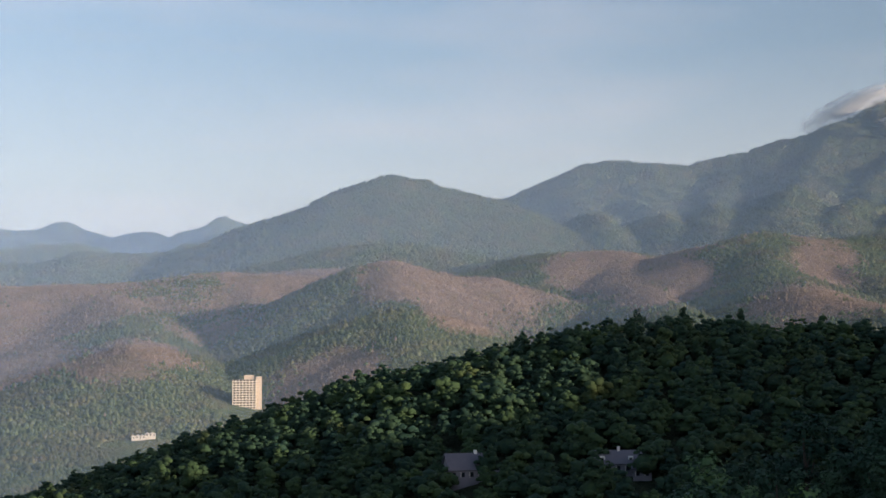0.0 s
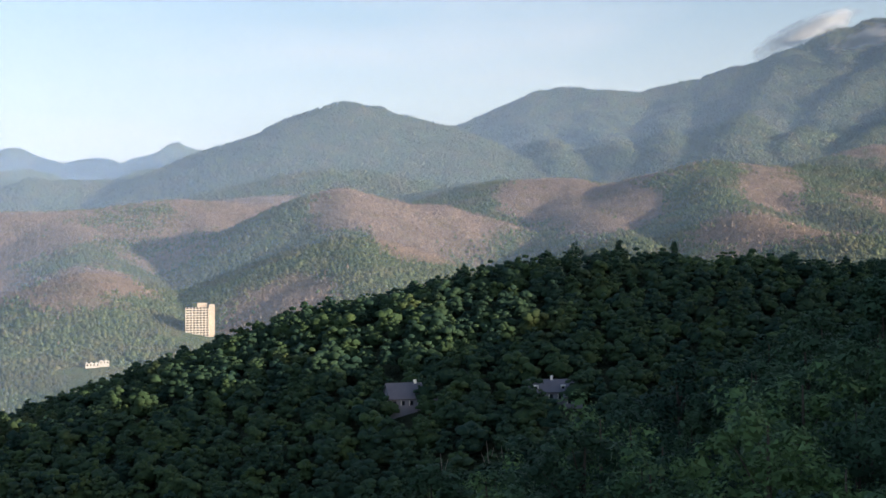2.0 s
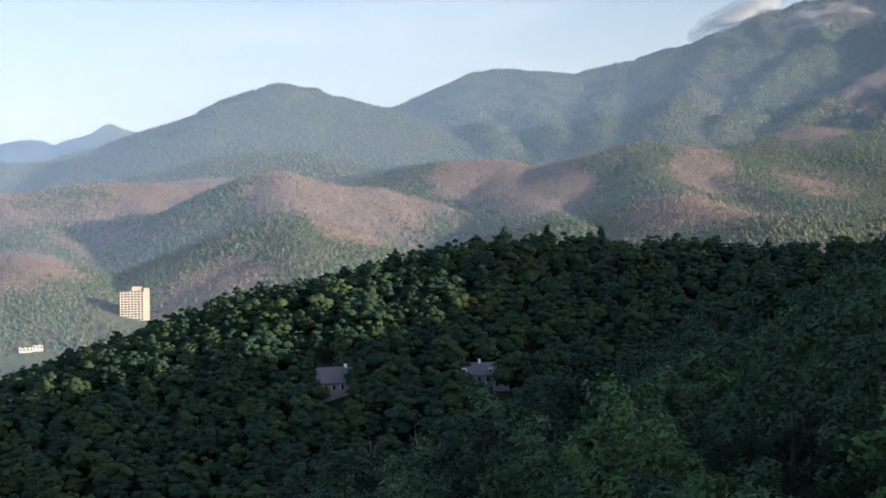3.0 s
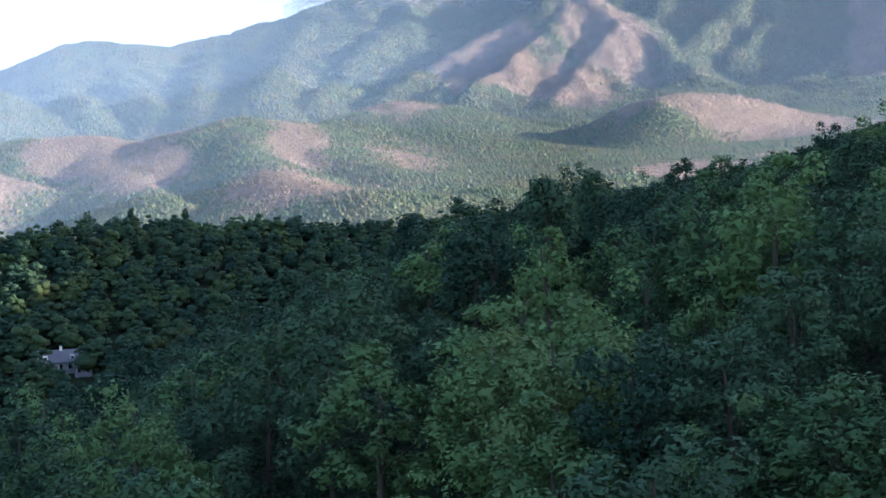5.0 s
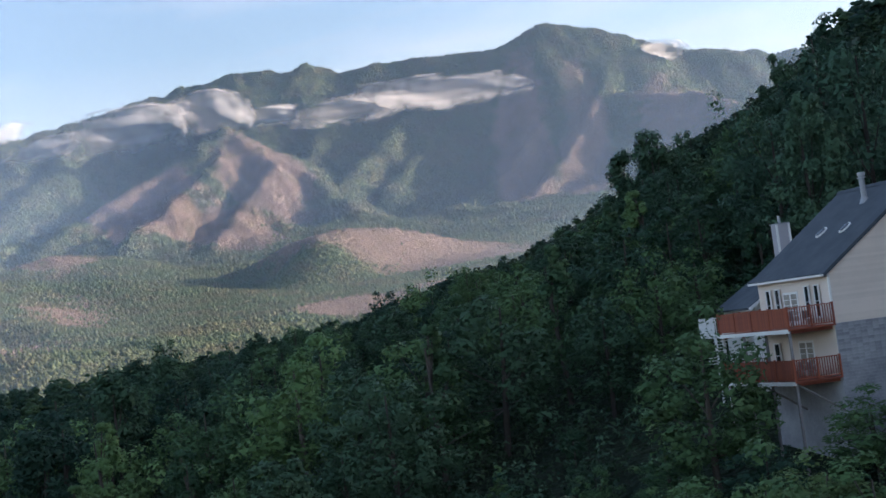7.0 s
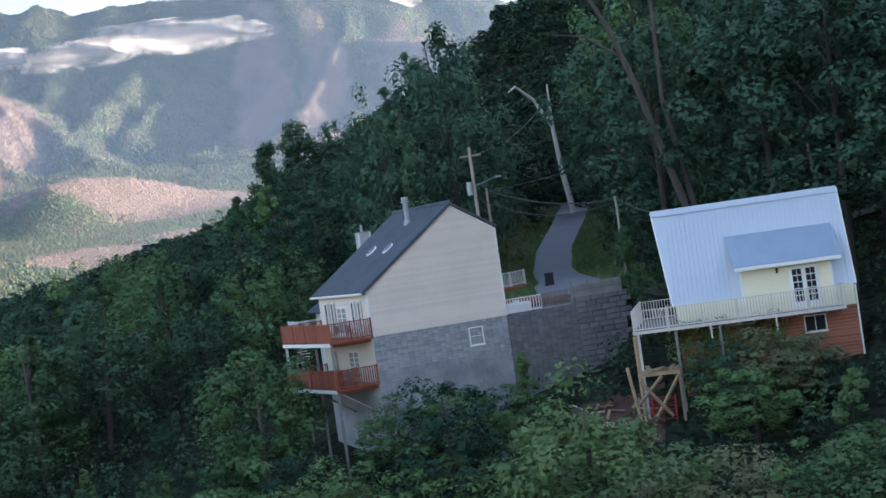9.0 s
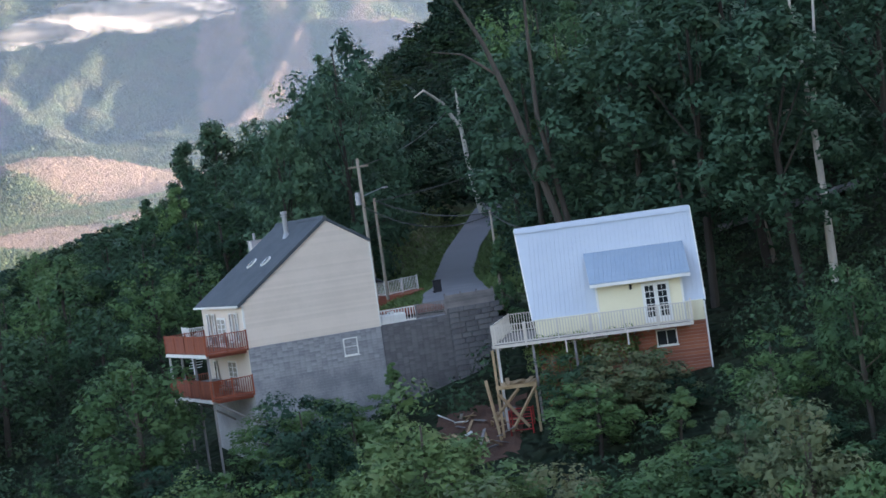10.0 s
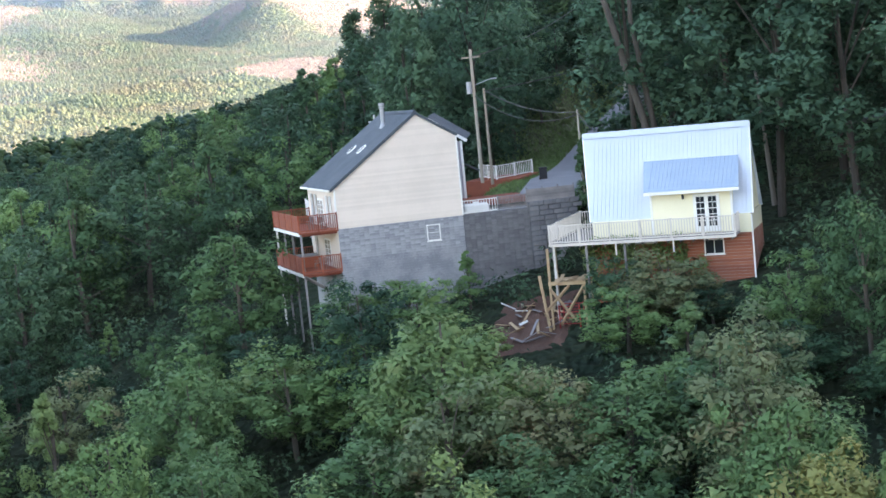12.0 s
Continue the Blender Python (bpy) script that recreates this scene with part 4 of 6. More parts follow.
# ---------------------------------------------------------------- building materials
WHITE = worn("white_paint", (0.8, 0.79, 0.76), (0.7, 0.69, 0.65), 1.0, 9.0, 0.55, spread=0.15)
SIDING = worn("cream_siding", (0.71, 0.615, 0.53), (0.63, 0.545, 0.465), 0.5, 6.0, 0.55, spread=0.3)
# siding greyed so its colour carries the shade; the chimney's grey boards use it too
SIDING_SHADE = worn("shade_grey_siding", (0.42, 0.4, 0.42), (0.36, 0.35, 0.37), 0.5, 6.0, 0.6, spread=0.1)
WORN_WHITE = worn("weathered_white_paint", (0.62, 0.6, 0.57), (0.42, 0.4, 0.38), 1.2, 9.0, 0.75, spread=0.2)
DECK_PAINT = worn("cream_deck_paint", (0.64, 0.58, 0.52), (0.52, 0.47, 0.42), 1.0, 9.0, 0.65, spread=0.2)
YELLOW = worn("pale_yellow_boards", (0.8, 0.74, 0.54), (0.74, 0.68, 0.48), 0.6, 7.0, 0.6, spread=0.1)
SHINGLE = worn("slate_shingles", (0.048, 0.06, 0.072), (0.085, 0.1, 0.115), 0.7, 22.0, 0.85, bump=0.5, spread=0.2)
METAL = worn("pale_metal_roof", (0.53, 0.57, 0.63), (0.47, 0.52, 0.59), 0.35, 4.0, 0.42, 0.15, bump=0.05, spread=0.1)
METAL_BLUE = worn("blue_metal_roof", (0.33, 0.41, 0.5), (0.27, 0.35, 0.44), 0.5, 5.0, 0.4, 0.2, bump=0.05, spread=0.1)
RED_DECK = worn("red_stained_boards", (0.30, 0.085, 0.045), (0.2, 0.06, 0.04), 0.8, 9.0, 0.75, bump=0.3, spread=0.3)
GREY_WOOD = worn("weathered_boards", (0.26, 0.24, 0.235), (0.16, 0.15, 0.15), 0.9, 10.0, 0.9, bump=0.4, spread=0.35)
RAW_WOOD = worn("raw_timber", (0.42, 0.3, 0.18), (0.3, 0.2, 0.12), 1.2, 12.0, 0.85, bump=0.4, spread=0.35)
POLE_WOOD = worn("old_pole_wood", (0.24, 0.2, 0.16), (0.34, 0.3, 0.25), 1.0, 12.0, 0.9, bump=0.4, stretch=(1, 1, 0.2))
BLOCK = worn("grey_painted_block", (0.2, 0.205, 0.225), (0.4, 0.4, 0.415), 0.5, 7.0, 0.85, bump=0.3, spread=0.2)
BLOCK_DARK = worn("stained_block", (0.09, 0.09, 0.1), (0.21, 0.205, 0.21), 0.6, 7.0, 0.9, bump=0.4, spread=0.16, stretch=(1, 1, 0.5))
CLAY = worn("red_clay_bank", (0.13, 0.065, 0.045), (0.07, 0.045, 0.035), 0.5, 6.0, 0.95, bump=0.8, depth=0.1)
ASPHALT = worn("worn_asphalt", (0.2, 0.2, 0.215), (0.3, 0.3, 0.31), 0.25, 20.0, 0.9, bump=0.3)
CONCRETE = worn("concrete", (0.38, 0.36, 0.34), (0.28, 0.27, 0.26), 0.6, 10.0, 0.85)
GALV = worn("galvanised_pipe", (0.36, 0.37, 0.39), (0.24, 0.25, 0.27), 2.0, 20.0, 0.5, 0.6, bump=0.1)
BLACK = worn("black_plastic", (0.02, 0.02, 0.024), (0.035, 0.035, 0.04), 2.0, 20.0, 0.5)
RED_PAINT = worn("red_steel_paint", (0.36, 0.035, 0.03), (0.22, 0.03, 0.03), 1.5, 14.0, 0.6)
WIRE = worn("black_cable", (0.03, 0.03, 0.03), (0.045, 0.045, 0.045), 2.0, 20.0, 0.6)
TAN = worn("tan_concrete", (0.72, 0.64, 0.52), (0.66, 0.58, 0.47), 0.08, 0.8, 0.8, spread=0.1)
TAN_DARK = worn("tan_shaft", (0.55, 0.46, 0.36), (0.5, 0.41, 0.32), 0.08, 0.8, 0.8, spread=0.1)
BLIND = worn("brown_blind", (0.17, 0.115, 0.095), (0.12, 0.085, 0.075), 3.0, 20.0, 0.6, spread=0.1)
CURTAIN = worn("drawn_curtain", (0.36, 0.33, 0.28), (0.26, 0.24, 0.21), 3.0, 20.0, 0.9, spread=0.3)


def brick_material():
    n = Nodes("red_brick")
    coords = n.add("ShaderNodeTexCoord")
    turn = n.add("ShaderNodeMapping")
    turn.inputs["Rotation"].default_value = (radians(90), 0, radians(90))
    n.l.new(coords.outputs["Object"], turn.inputs["Vector"])
    b = n.add("ShaderNodeTexBrick", Scale=1.0, Mortar_Size=0.008, Brick_Width=0.22, Row_Height=0.075, Color1=(0.36, 0.13, 0.075, 1), Color2=(0.27, 0.09, 0.055, 1), Mortar=(0.4, 0.34, 0.3, 1))
    n.l.new(turn.outputs["Vector"], b.inputs["Vector"])
    color = n.mix(n.fit(n.noise(0.7, 5.0), 0.4, 0.75, 0.0, 0.5), b.outputs["Color"], (0.22, 0.1, 0.07))
    n.surface(color, 0.9, 0.0, b.outputs["Fac"], 0.4, 0.01)
    return n.mat


BRICK = brick_material()


def glass_material():
    n = Nodes("window_glass")
    n.surface((0.02, 0.024, 0.03), 0.06, 0.0, spec=0.6)
    return n.mat


GLASS = glass_material()


# ---------------------------------------------------------------- building helpers
def part(name, bm, material, parent, label=""):
    ob = new(name, mesh_of(bm, name, material))
    ob.parent = parent
    return tagged(ob, label) if label else ob


def add_box(bm, x0, x1, y0, y1, z0, z1, bevel=0.0):
    made = bmesh.ops.create_cube(bm, size=1.0, matrix=Matrix.Translation(((x0 + x1) / 2, (y0 + y1) / 2, (z0 + z1) / 2)) @ Matrix.Diagonal((abs(x1 - x0), abs(y1 - y0), abs(z1 - z0), 1)))
    if bevel:
        edges = list({e for v in made["verts"] for e in v.link_edges})
        bmesh.ops.bevel(bm, geom=edges, offset=bevel, segments=1, affect="EDGES")
    return bm


def box(x0, x1, y0, y1, z0, z1, bevel=0.0):
    return add_box(bmesh.new(), x0, x1, y0, y1, z0, z1, bevel)


def prism(points, y0, y1):
    """A solid with the outline of points (x, z), from y0 to y1."""
    bm = bmesh.new()
    front = [bm.verts.new((x, y0, z)) for x, z in points]
    back = [bm.verts.new((x, y1, z)) for x, z in points]
    bm.faces.new(front)
    bm.faces.new(back[::-1])
    for k in range(len(points)):
        m = (k + 1) % len(points)
        bm.faces.new((front[m], front[k], back[k], back[m]))
    bmesh.ops.recalc_face_normals(bm, faces=bm.faces)
    return bm


def slab(corners, thick):
    """A flat plate with its top at four corners, thickened downwards."""
    bm = bmesh.new()
    c = [Vector(q) for q in corners]
    nrm = (c[1] - c[0]).cross(c[3] - c[0]).normalized()
    if nrm.z < 0:
        nrm = -nrm
    top = [bm.verts.new(q) for q in c]
    low = [bm.verts.new(q - nrm * thick) for q in c]
    bm.faces.new(top)
    bm.faces.new(low[::-1])
    for k in range(4):
        m = (k + 1) % 4
        bm.faces.new((top[m], top[k], low[k], low[m]))
    bmesh.ops.recalc_face_normals(bm, faces=bm.faces)
    return bm


def span(points, z):
    """The extent in x of a convex outline (x, z) at a height."""
    xs = []
    for (xa, za), (xb, zb) in zip(points, points[1:] + points[:1]):
        if (za - z) * (zb - z) <= 0 and za != zb:
            xs.append(xa + (xb - xa) * (z - za) / (zb - za))
    return (min(xs), max(xs)) if len(xs) > 1 else None


def boarded(points, y, step, proud=0.022, flip=1):
    """Lapped boards over an outline in the x-z plane, facing -y (or +y with flip -1); each board stands proud at its foot."""
    bm = bmesh.new()
    z, top = min(q[1] for q in points), max(q[1] for q in points)
    while z < top - 0.02:
        a, b = span(points, z + 0.002), span(points, min(z + step, top - 0.004))
        if a and b:
            q = [bm.verts.new(p) for p in ((a[0], y - proud * flip, z), (a[1], y - proud * flip, z), (b[1], y - 0.002 * flip, min(z + step, top)), (b[0], y - 0.002 * flip, min(z + step, top)), (a[0], y, z), (a[1], y, z))]
            bm.faces.new(q[:4])
            bm.faces.new((q[4], q[5], q[1], q[0]))
        z += step
    bmesh.ops.recalc_face_normals(bm, faces=bm.faces)
    return bm


def shared(name, bm, material):
    me = mesh_of(bm, name, material)

    def put(parent, m, label=""):
        ob = new(name, me)
        ob.parent = parent
        ob.matrix_basis = m
        return tagged(ob, label) if label else ob

    return put


def window(parent, place, turn, width, height, frame_mat=WHITE, bars=(1, 1), back=None, name="window"):
    """A window in a frame, facing -y before it is turned about z; place is its lower left corner seen from outside."""
    m = Matrix.Translation(place) @ pose(0, 0, 0, 0, 0, turn)
    bm = bmesh.new()
    t = 0.08
    add_box(bm, 0, width, -0.05, 0.06, 0, t)
    add_box(bm, 0, width, -0.05, 0.06, height - t, height)
    add_box(bm, 0, t, -0.048, 0.058, t, height - t)
    add_box(bm, width - t, width, -0.048, 0.058, t, height - t)
    fr = part(name, bm, frame_mat, parent)
    fr.matrix_basis = m
    part("pane", box(t, width - t, 0.0, 0.02, t, height - t), back or GLASS, fr)
    nx, nz = bars
    for k in range(1, nx):
        x = width * k / nx
        part("glazing_bar", box(x - 0.02, x + 0.02, -0.03, 0.0, t, height - t), frame_mat, fr)
    for k in range(1, nz):
        z = height * k / nz
        part("glazing_bar", box(t, width - t, -0.028, 0.0, z - 0.02, z + 0.02), frame_mat, fr)
    part("sill", box(-0.06, width + 0.06, -0.12, 0.0, -0.06, 0.0), frame_mat, fr)
    return fr


def railing(parent, a, b, height, material, gap=0.14, solid=False, post_gap=2.0, name="railing"):
    """A rail from a to b (points at deck level): posts, top and bottom rail, balusters one by one."""
    a, b = Vector(a), Vector(b)
    run = b - a
    n = run.length
    m = Matrix.Translation(a) @ Matrix.Rotation(math.atan2(run.y, run.x), 4, "Z")
    rail = part(name, box(0, n, -0.05, 0.05, height - 0.06, height), material, parent)
    rail.matrix_basis = m
    part("bottom_rail", box(0, n, -0.03, 0.03, 0.08, 0.16), material, rail)
    count = max(1, round(n / post_gap))
    post = shared("post", box(-0.055, 0.055, -0.065, 0.065, -0.12, height + 0.05), material)
    for k in range(count + 1):
        post(rail, Matrix.Translation((n * k / count, 0, 0)))
    if solid:
        board = shared("board", box(0.004, 0.136, -0.02, 0.02, 0.1, height - 0.06), material)
        for k in range(int(n / 0.14)):
            board(rail, Matrix.Translation((0.14 * k, 0, 0)))
    else:
        bar = shared("baluster", box(-0.028, 0.028, -0.02, 0.02, 0.16, height - 0.06), material)
        for k in range(1, int(n / gap)):
            bar(rail, Matrix.Translation((n * k / int(n / gap), 0, 0)))
    return rail


def round_bar(bm, a, b, r, sides=8):
    limb(bm, a, b, r, r, sides)
    return bm


def tube(pts, r, sides=5):
    """One unbroken round cable through points."""
    bm = bmesh.new()
    rings = []
    for k, p in enumerate(pts):
        way_ = (pts[min(k + 1, len(pts) - 1)] - pts[max(k - 1, 0)]).to_track_quat("Z", "Y").to_matrix()
        rings.append([bm.verts.new(p + way_ @ Vector((r * math.cos(6.2832 * j / sides), r * math.sin(6.2832 * j / sides), 0))) for j in range(sides)])
    for a, b in zip(rings, rings[1:]):
        for j in range(sides):
            bm.faces.new((a[j], a[(j + 1) % sides], b[(j + 1) % sides], b[j]))
    return bm


# ---------------------------------------------------------------- the cream house on the block basement
def skew(thing, share):
    """Lean the plan of a house: what lies deeper along its y shifts to its -x. Placed parts move whole, the rest is sheared."""
    queue = list(thing.children)
    while queue:
        ob = queue.pop()
        if ob.matrix_basis.translation.length > 1e-6 or ob.data is None or ob.data.users > 1:
            ob.matrix_basis = Matrix.Translation((-share * ob.matrix_basis.translation.y, 0, 0)) @ ob.matrix_basis
            continue
        for v in ob.data.vertices:
            v.co.x -= share * v.co.y
        queue += list(ob.children)


def cream_house():
    h = new("hillside_house")
    h.matrix_basis = pose(99.0, 32.37, 0, 0, 0, math.degrees(math.atan2(-0.8674, 0.4977)))
    tagged(h, "cream sided house with slate roof on a tall grey block basement", "house")
    W, D, FOOT = 10.05, 8.4, -7.2
    gable = [(0, FOOT), (W, FOOT), (W, -0.84), (6.9, 1.17), (0, -3.95)]
    # walls: a solid core behind the lapped boards
    part("wall", prism(gable, 0.03, D - 0.03), SIDING, h)
    z = FOOT
    while z < 1.1:
        a, b = span(gable, z + 0.002), span(gable, min(z + 0.17, 1.165))
        bm = bmesh.new()
        q = [bm.verts.new(p_) for p_ in ((a[0], -0.045, z), (a[1], -0.045, z), (b[1], 0.02, min(z + 0.17, 1.165)), (b[0], 0.02, min(z + 0.17, 1.165)), (a[0], 0.03, z), (a[1], 0.03, z))]
        bm.faces.new(q[:4])
        bm.faces.new((q[4], q[5], q[1], q[0]))
        part("siding_board", bm, SIDING, h)
        z += 0.17
    part("rear_siding", boarded(gable, D - 0.03, 0.2, flip=-1), SIDING, h, "cream lapped siding")
    part("corner_trim", box(-0.06, 0.06, -0.025, 0.1, FOOT, -3.95), WHITE, h)
    part("corner_trim", box(W - 0.06, W + 0.06, -0.025, 0.1, FOOT, -0.9), WHITE, h)
    # the side away from the light gets its shade by colour
    part("side_wall", box(W - 0.02, W + 0.05, 0.1, D - 0.1, FOOT, -0.95), SIDING_SHADE, h, "side wall with its shade put into the grey colour")
    # roof
    part("roof_slope", slab([(6.95, -0.15, 1.42), (6.95, D + 0.3, 1.42), (-0.4, D + 0.3, -4.03), (-0.4, -0.15, -4.03)], 0.16), SHINGLE, h, "dark slate grey shingle roof slope")
    part("roof_slope", slab([(6.85, -0.15, 1.42), (6.85, D + 0.3, 1.42), (10.2, D + 0.3, -0.7), (10.2, -0.12, -0.7)], 0.16), SHINGLE, h, "dark slate grey shingle roof slope")
    part("ridge_cap", prism([(6.7, 1.3), (6.9, 1.5), (7.1, 1.32)], -0.17, D + 0.32), SHINGLE, h)
    part("gutter", box(-0.52, -0.39, -0.15, D + 0.3, -4.22, -4.08), WHITE, h)
    part("rake_trim", slab([(6.9, -0.17, 1.24), (6.9, -0.11, 1.24), (-0.4, -0.11, -4.17), (-0.4, -0.17, -4.17)], 0.1), SHINGLE, h)
    # roof pipe and skylights
    fx, fy = 5.55, 3.8
    bm = bmesh.new()
    round_bar(bm, (fx, fy, 0.1), (fx, fy, 2.1), 0.17, 12)
    limb(bm, (fx, fy, 0.2), (fx, fy, 0.65), 0.34, 0.18, 12)
    pipe = part("flue_pipe", bm, GALV, h, "galvanised flue with a cap")
    bm = bmesh.new()
    round_bar(bm, (fx, fy, 1.86), (fx, fy, 1.94), 0.27, 12)
    round_bar(bm, (fx, fy, 2.02), (fx, fy, 2.25), 0.24, 12)
    part("flue_cap", bm, GALV, pipe)
    for x, y in ((3.26, 2.75), (3.22, 5.36)):
        z = 1.42 - 5.78 * (6.95 - x) / 7.8
        tilt = Matrix.Translation((x, y, z + 0.05)) @ Matrix.Rotation(math.atan2(-5.78, -7.8) + math.pi, 4, "Y").inverted()
        bm = bmesh.new()
        bmesh.ops.create_cone(bm, cap_ends=True, segments=20, radius1=0.42, radius2=0.4, depth=0.1, matrix=tilt @ Matrix.Diagonal((1.2, 0.75, 1, 1)))
        sk = part("sun_tube", bm, WHITE, h, "white rimmed oval roof light")
        bm = bmesh.new()
        bmesh.ops.create_cone(bm, cap_ends=True, segments=20, radius1=0.37, radius2=0.3, depth=0.1, matrix=tilt @ Matrix.Translation((0, 0, 0.05)) @ Matrix.Diagonal((1.2, 0.75, 1, 1)))
        part("lens", bm, GLASS, sk)
    # left wall: tall windows and doors on two floors
    for y, w, ht in ((7.5, 0.8, 2.1), (6.4, 0.8, 2.1), (2.9, 0.75, 2.1), (1.8, 0.75, 2.1)):
        window(h, (0.0, y, -6.75), -90, w, ht, WHITE, (1, 2))
    for y0, z0 in ((5.35, -7.1), (4.3, -10.3)):
        d = part("patio_door", box(-0.06, 0.05, y0 - 1.7, y0, z0, z0 + 2.15), WHITE, h, "white french door with glass panes")
        for q in (0, 1):
            part("pane", box(-0.075, -0.06, y0 - 0.75 - 0.83 * q, y0 - 0.12 - 0.83 * q, z0 + 0.25, z0 + 2.0), CURTAIN, d)
            for k in range(1, 5):
                part("glazing_bar", box(-0.09, -0.075, y0 - 0.75 - 0.83 * q, y0 - 0.12 - 0.83 * q, z0 + 0.25 + 0.35 * k - 0.02, z0 + 0.25 + 0.35 * k + 0.02), WHITE, d)
    window(h, (0.0, 7.4, -9.9), -90, 1.1, 1.7, WHITE, (1, 2))
    # block basement and the lower living floor behind the balconies
    part("basement_wall", box(0.0, W, 0.01, D, -17.5, FOOT - 0.02), BLOCK, h, "grey painted concrete block basement")
    part("lower_wall", box(-0.03, 0.4, 0.05, D - 0.05, -10.4, -7.25), SIDING, h, "cream wall of the lower floor")
    block = shared("block", box(0.006, 0.396, -0.03, 0.02, 0.008, 0.194), BLOCK)
    for k in range(12):
        for c in range(25):
            block(h, Matrix.Translation((0.4 * c + 0.02 + (0.0 if k % 2 else 0.01), -0.006 * ((3 * k + 5 * c) % 4), -7.42 - 0.2 * k)))
    bm = bmesh.new()
    for k in range(12, 40):
        for c in range(25):
            add_box(bm, 0.4 * c + 0.026, 0.4 * c + 0.416, -0.03 - 0.006 * ((3 * k + 5 * c) % 4), 0.02, -7.412 - 0.2 * k, -7.226 - 0.2 * k)
    tagged(part("block_facing", bm, BLOCK, h, "grey painted concrete blocks of the lower wall"), kind="stuff")
    win = window(h, (7.0, -0.02, -8.95), 0, 1.1, 1.3, WHITE, (1, 2), BLIND, name="basement_window")
    part("lintel", box(-0.1, 1.2, -0.02, 0.02, 1.32, 1.75), BLOCK, win, "pale patched blocks over the window")
    # two balconies
    for z in (-7.2, -10.45):
        bal = part("balcony", box(-3.05, 0.0, -0.05, D + 0.1, z - 0.12, z), RED_DECK, h, "red-brown stained timber balcony")
        part("edge_board", box(-3.13, -3.05, -0.05, D + 0.1, z - 0.26, z - 0.02), WHITE, bal, "white edge board")
        for y in (0.3, 2.8, 5.6, D - 0.2):
            part("joist", box(-3.05, 0, y - 0.04, y + 0.04, z - 0.32, z - 0.12), RED_DECK, bal)
    for y in (0.15, 2.9, 5.6, D - 0.1):
        part("balcony_post", box(-2.98, -2.84, y, y + 0.14, -17, -7.3), WORN_WHITE if y > 8 else GREY_WOOD, h)
    for y in (0.2, 4.4):
        bm = bmesh.new()
        limb(bm, (-2.8, y, -10.7), (0.0, y, -12.6), 0.07, 0.07, 4)
        part("brace", bm, GREY_WOOD, h)
    skew(h, 0.17)
    for bal, z in zip([q for q in h.children if q.name.startswith("balcony") and "post" not in q.name], (-7.2, -10.45)):
        back = 0.17 * (D + 0.1)
        railing(bal, (-3.05 - back, D + 0.1, z), (-3.05, 0.0, z), 1.32, RED_DECK, solid=True)
        railing(bal, (-3.0, 0.0, z), (-0.02, 0.0, z), 1.32, RED_DECK, 0.16, post_gap=1.4)
        railing(bal, (-3.0 - back, D + 0.05, z), (-0.02 - back, D + 0.05, z), 1.32, RED_DECK, 0.16, post_gap=1.4)
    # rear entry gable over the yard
    # wall shade again comes from the greyed siding colour
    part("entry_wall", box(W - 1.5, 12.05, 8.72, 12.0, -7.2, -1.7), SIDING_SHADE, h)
    part("entry_corner", box(11.93, 12.12, 8.5, 8.66, -7.2, -1.62), WHITE, h)
    part("entry_roof", slab([(9.3, 8.4, 0.66), (10.6, 12.4, 0.9), (13.7, 12.4, -1.2), (12.55, 8.4, -1.52)], 0.14), SHINGLE, h)
    part("entry_rake", slab([(9.3, 8.3, 0.64), (9.3, 8.4, 0.64), (12.6, 8.4, -1.56), (12.6, 8.3, -1.56)], 0.26), WHITE, h, "white rake board")
    part("entry_porch_roof", slab([(12.05, 9.0, -3.4), (12.05, 12.0, -3.4), (13.6, 12.0, -4.3), (13.6, 9.0, -4.3)], 0.12), SHINGLE, h)
    part("entry_window", box(12.05, 12.1, 9.4, 11.0, -3.0, -2.0), GLASS, h)
    return h


HOUSE = cream_house()


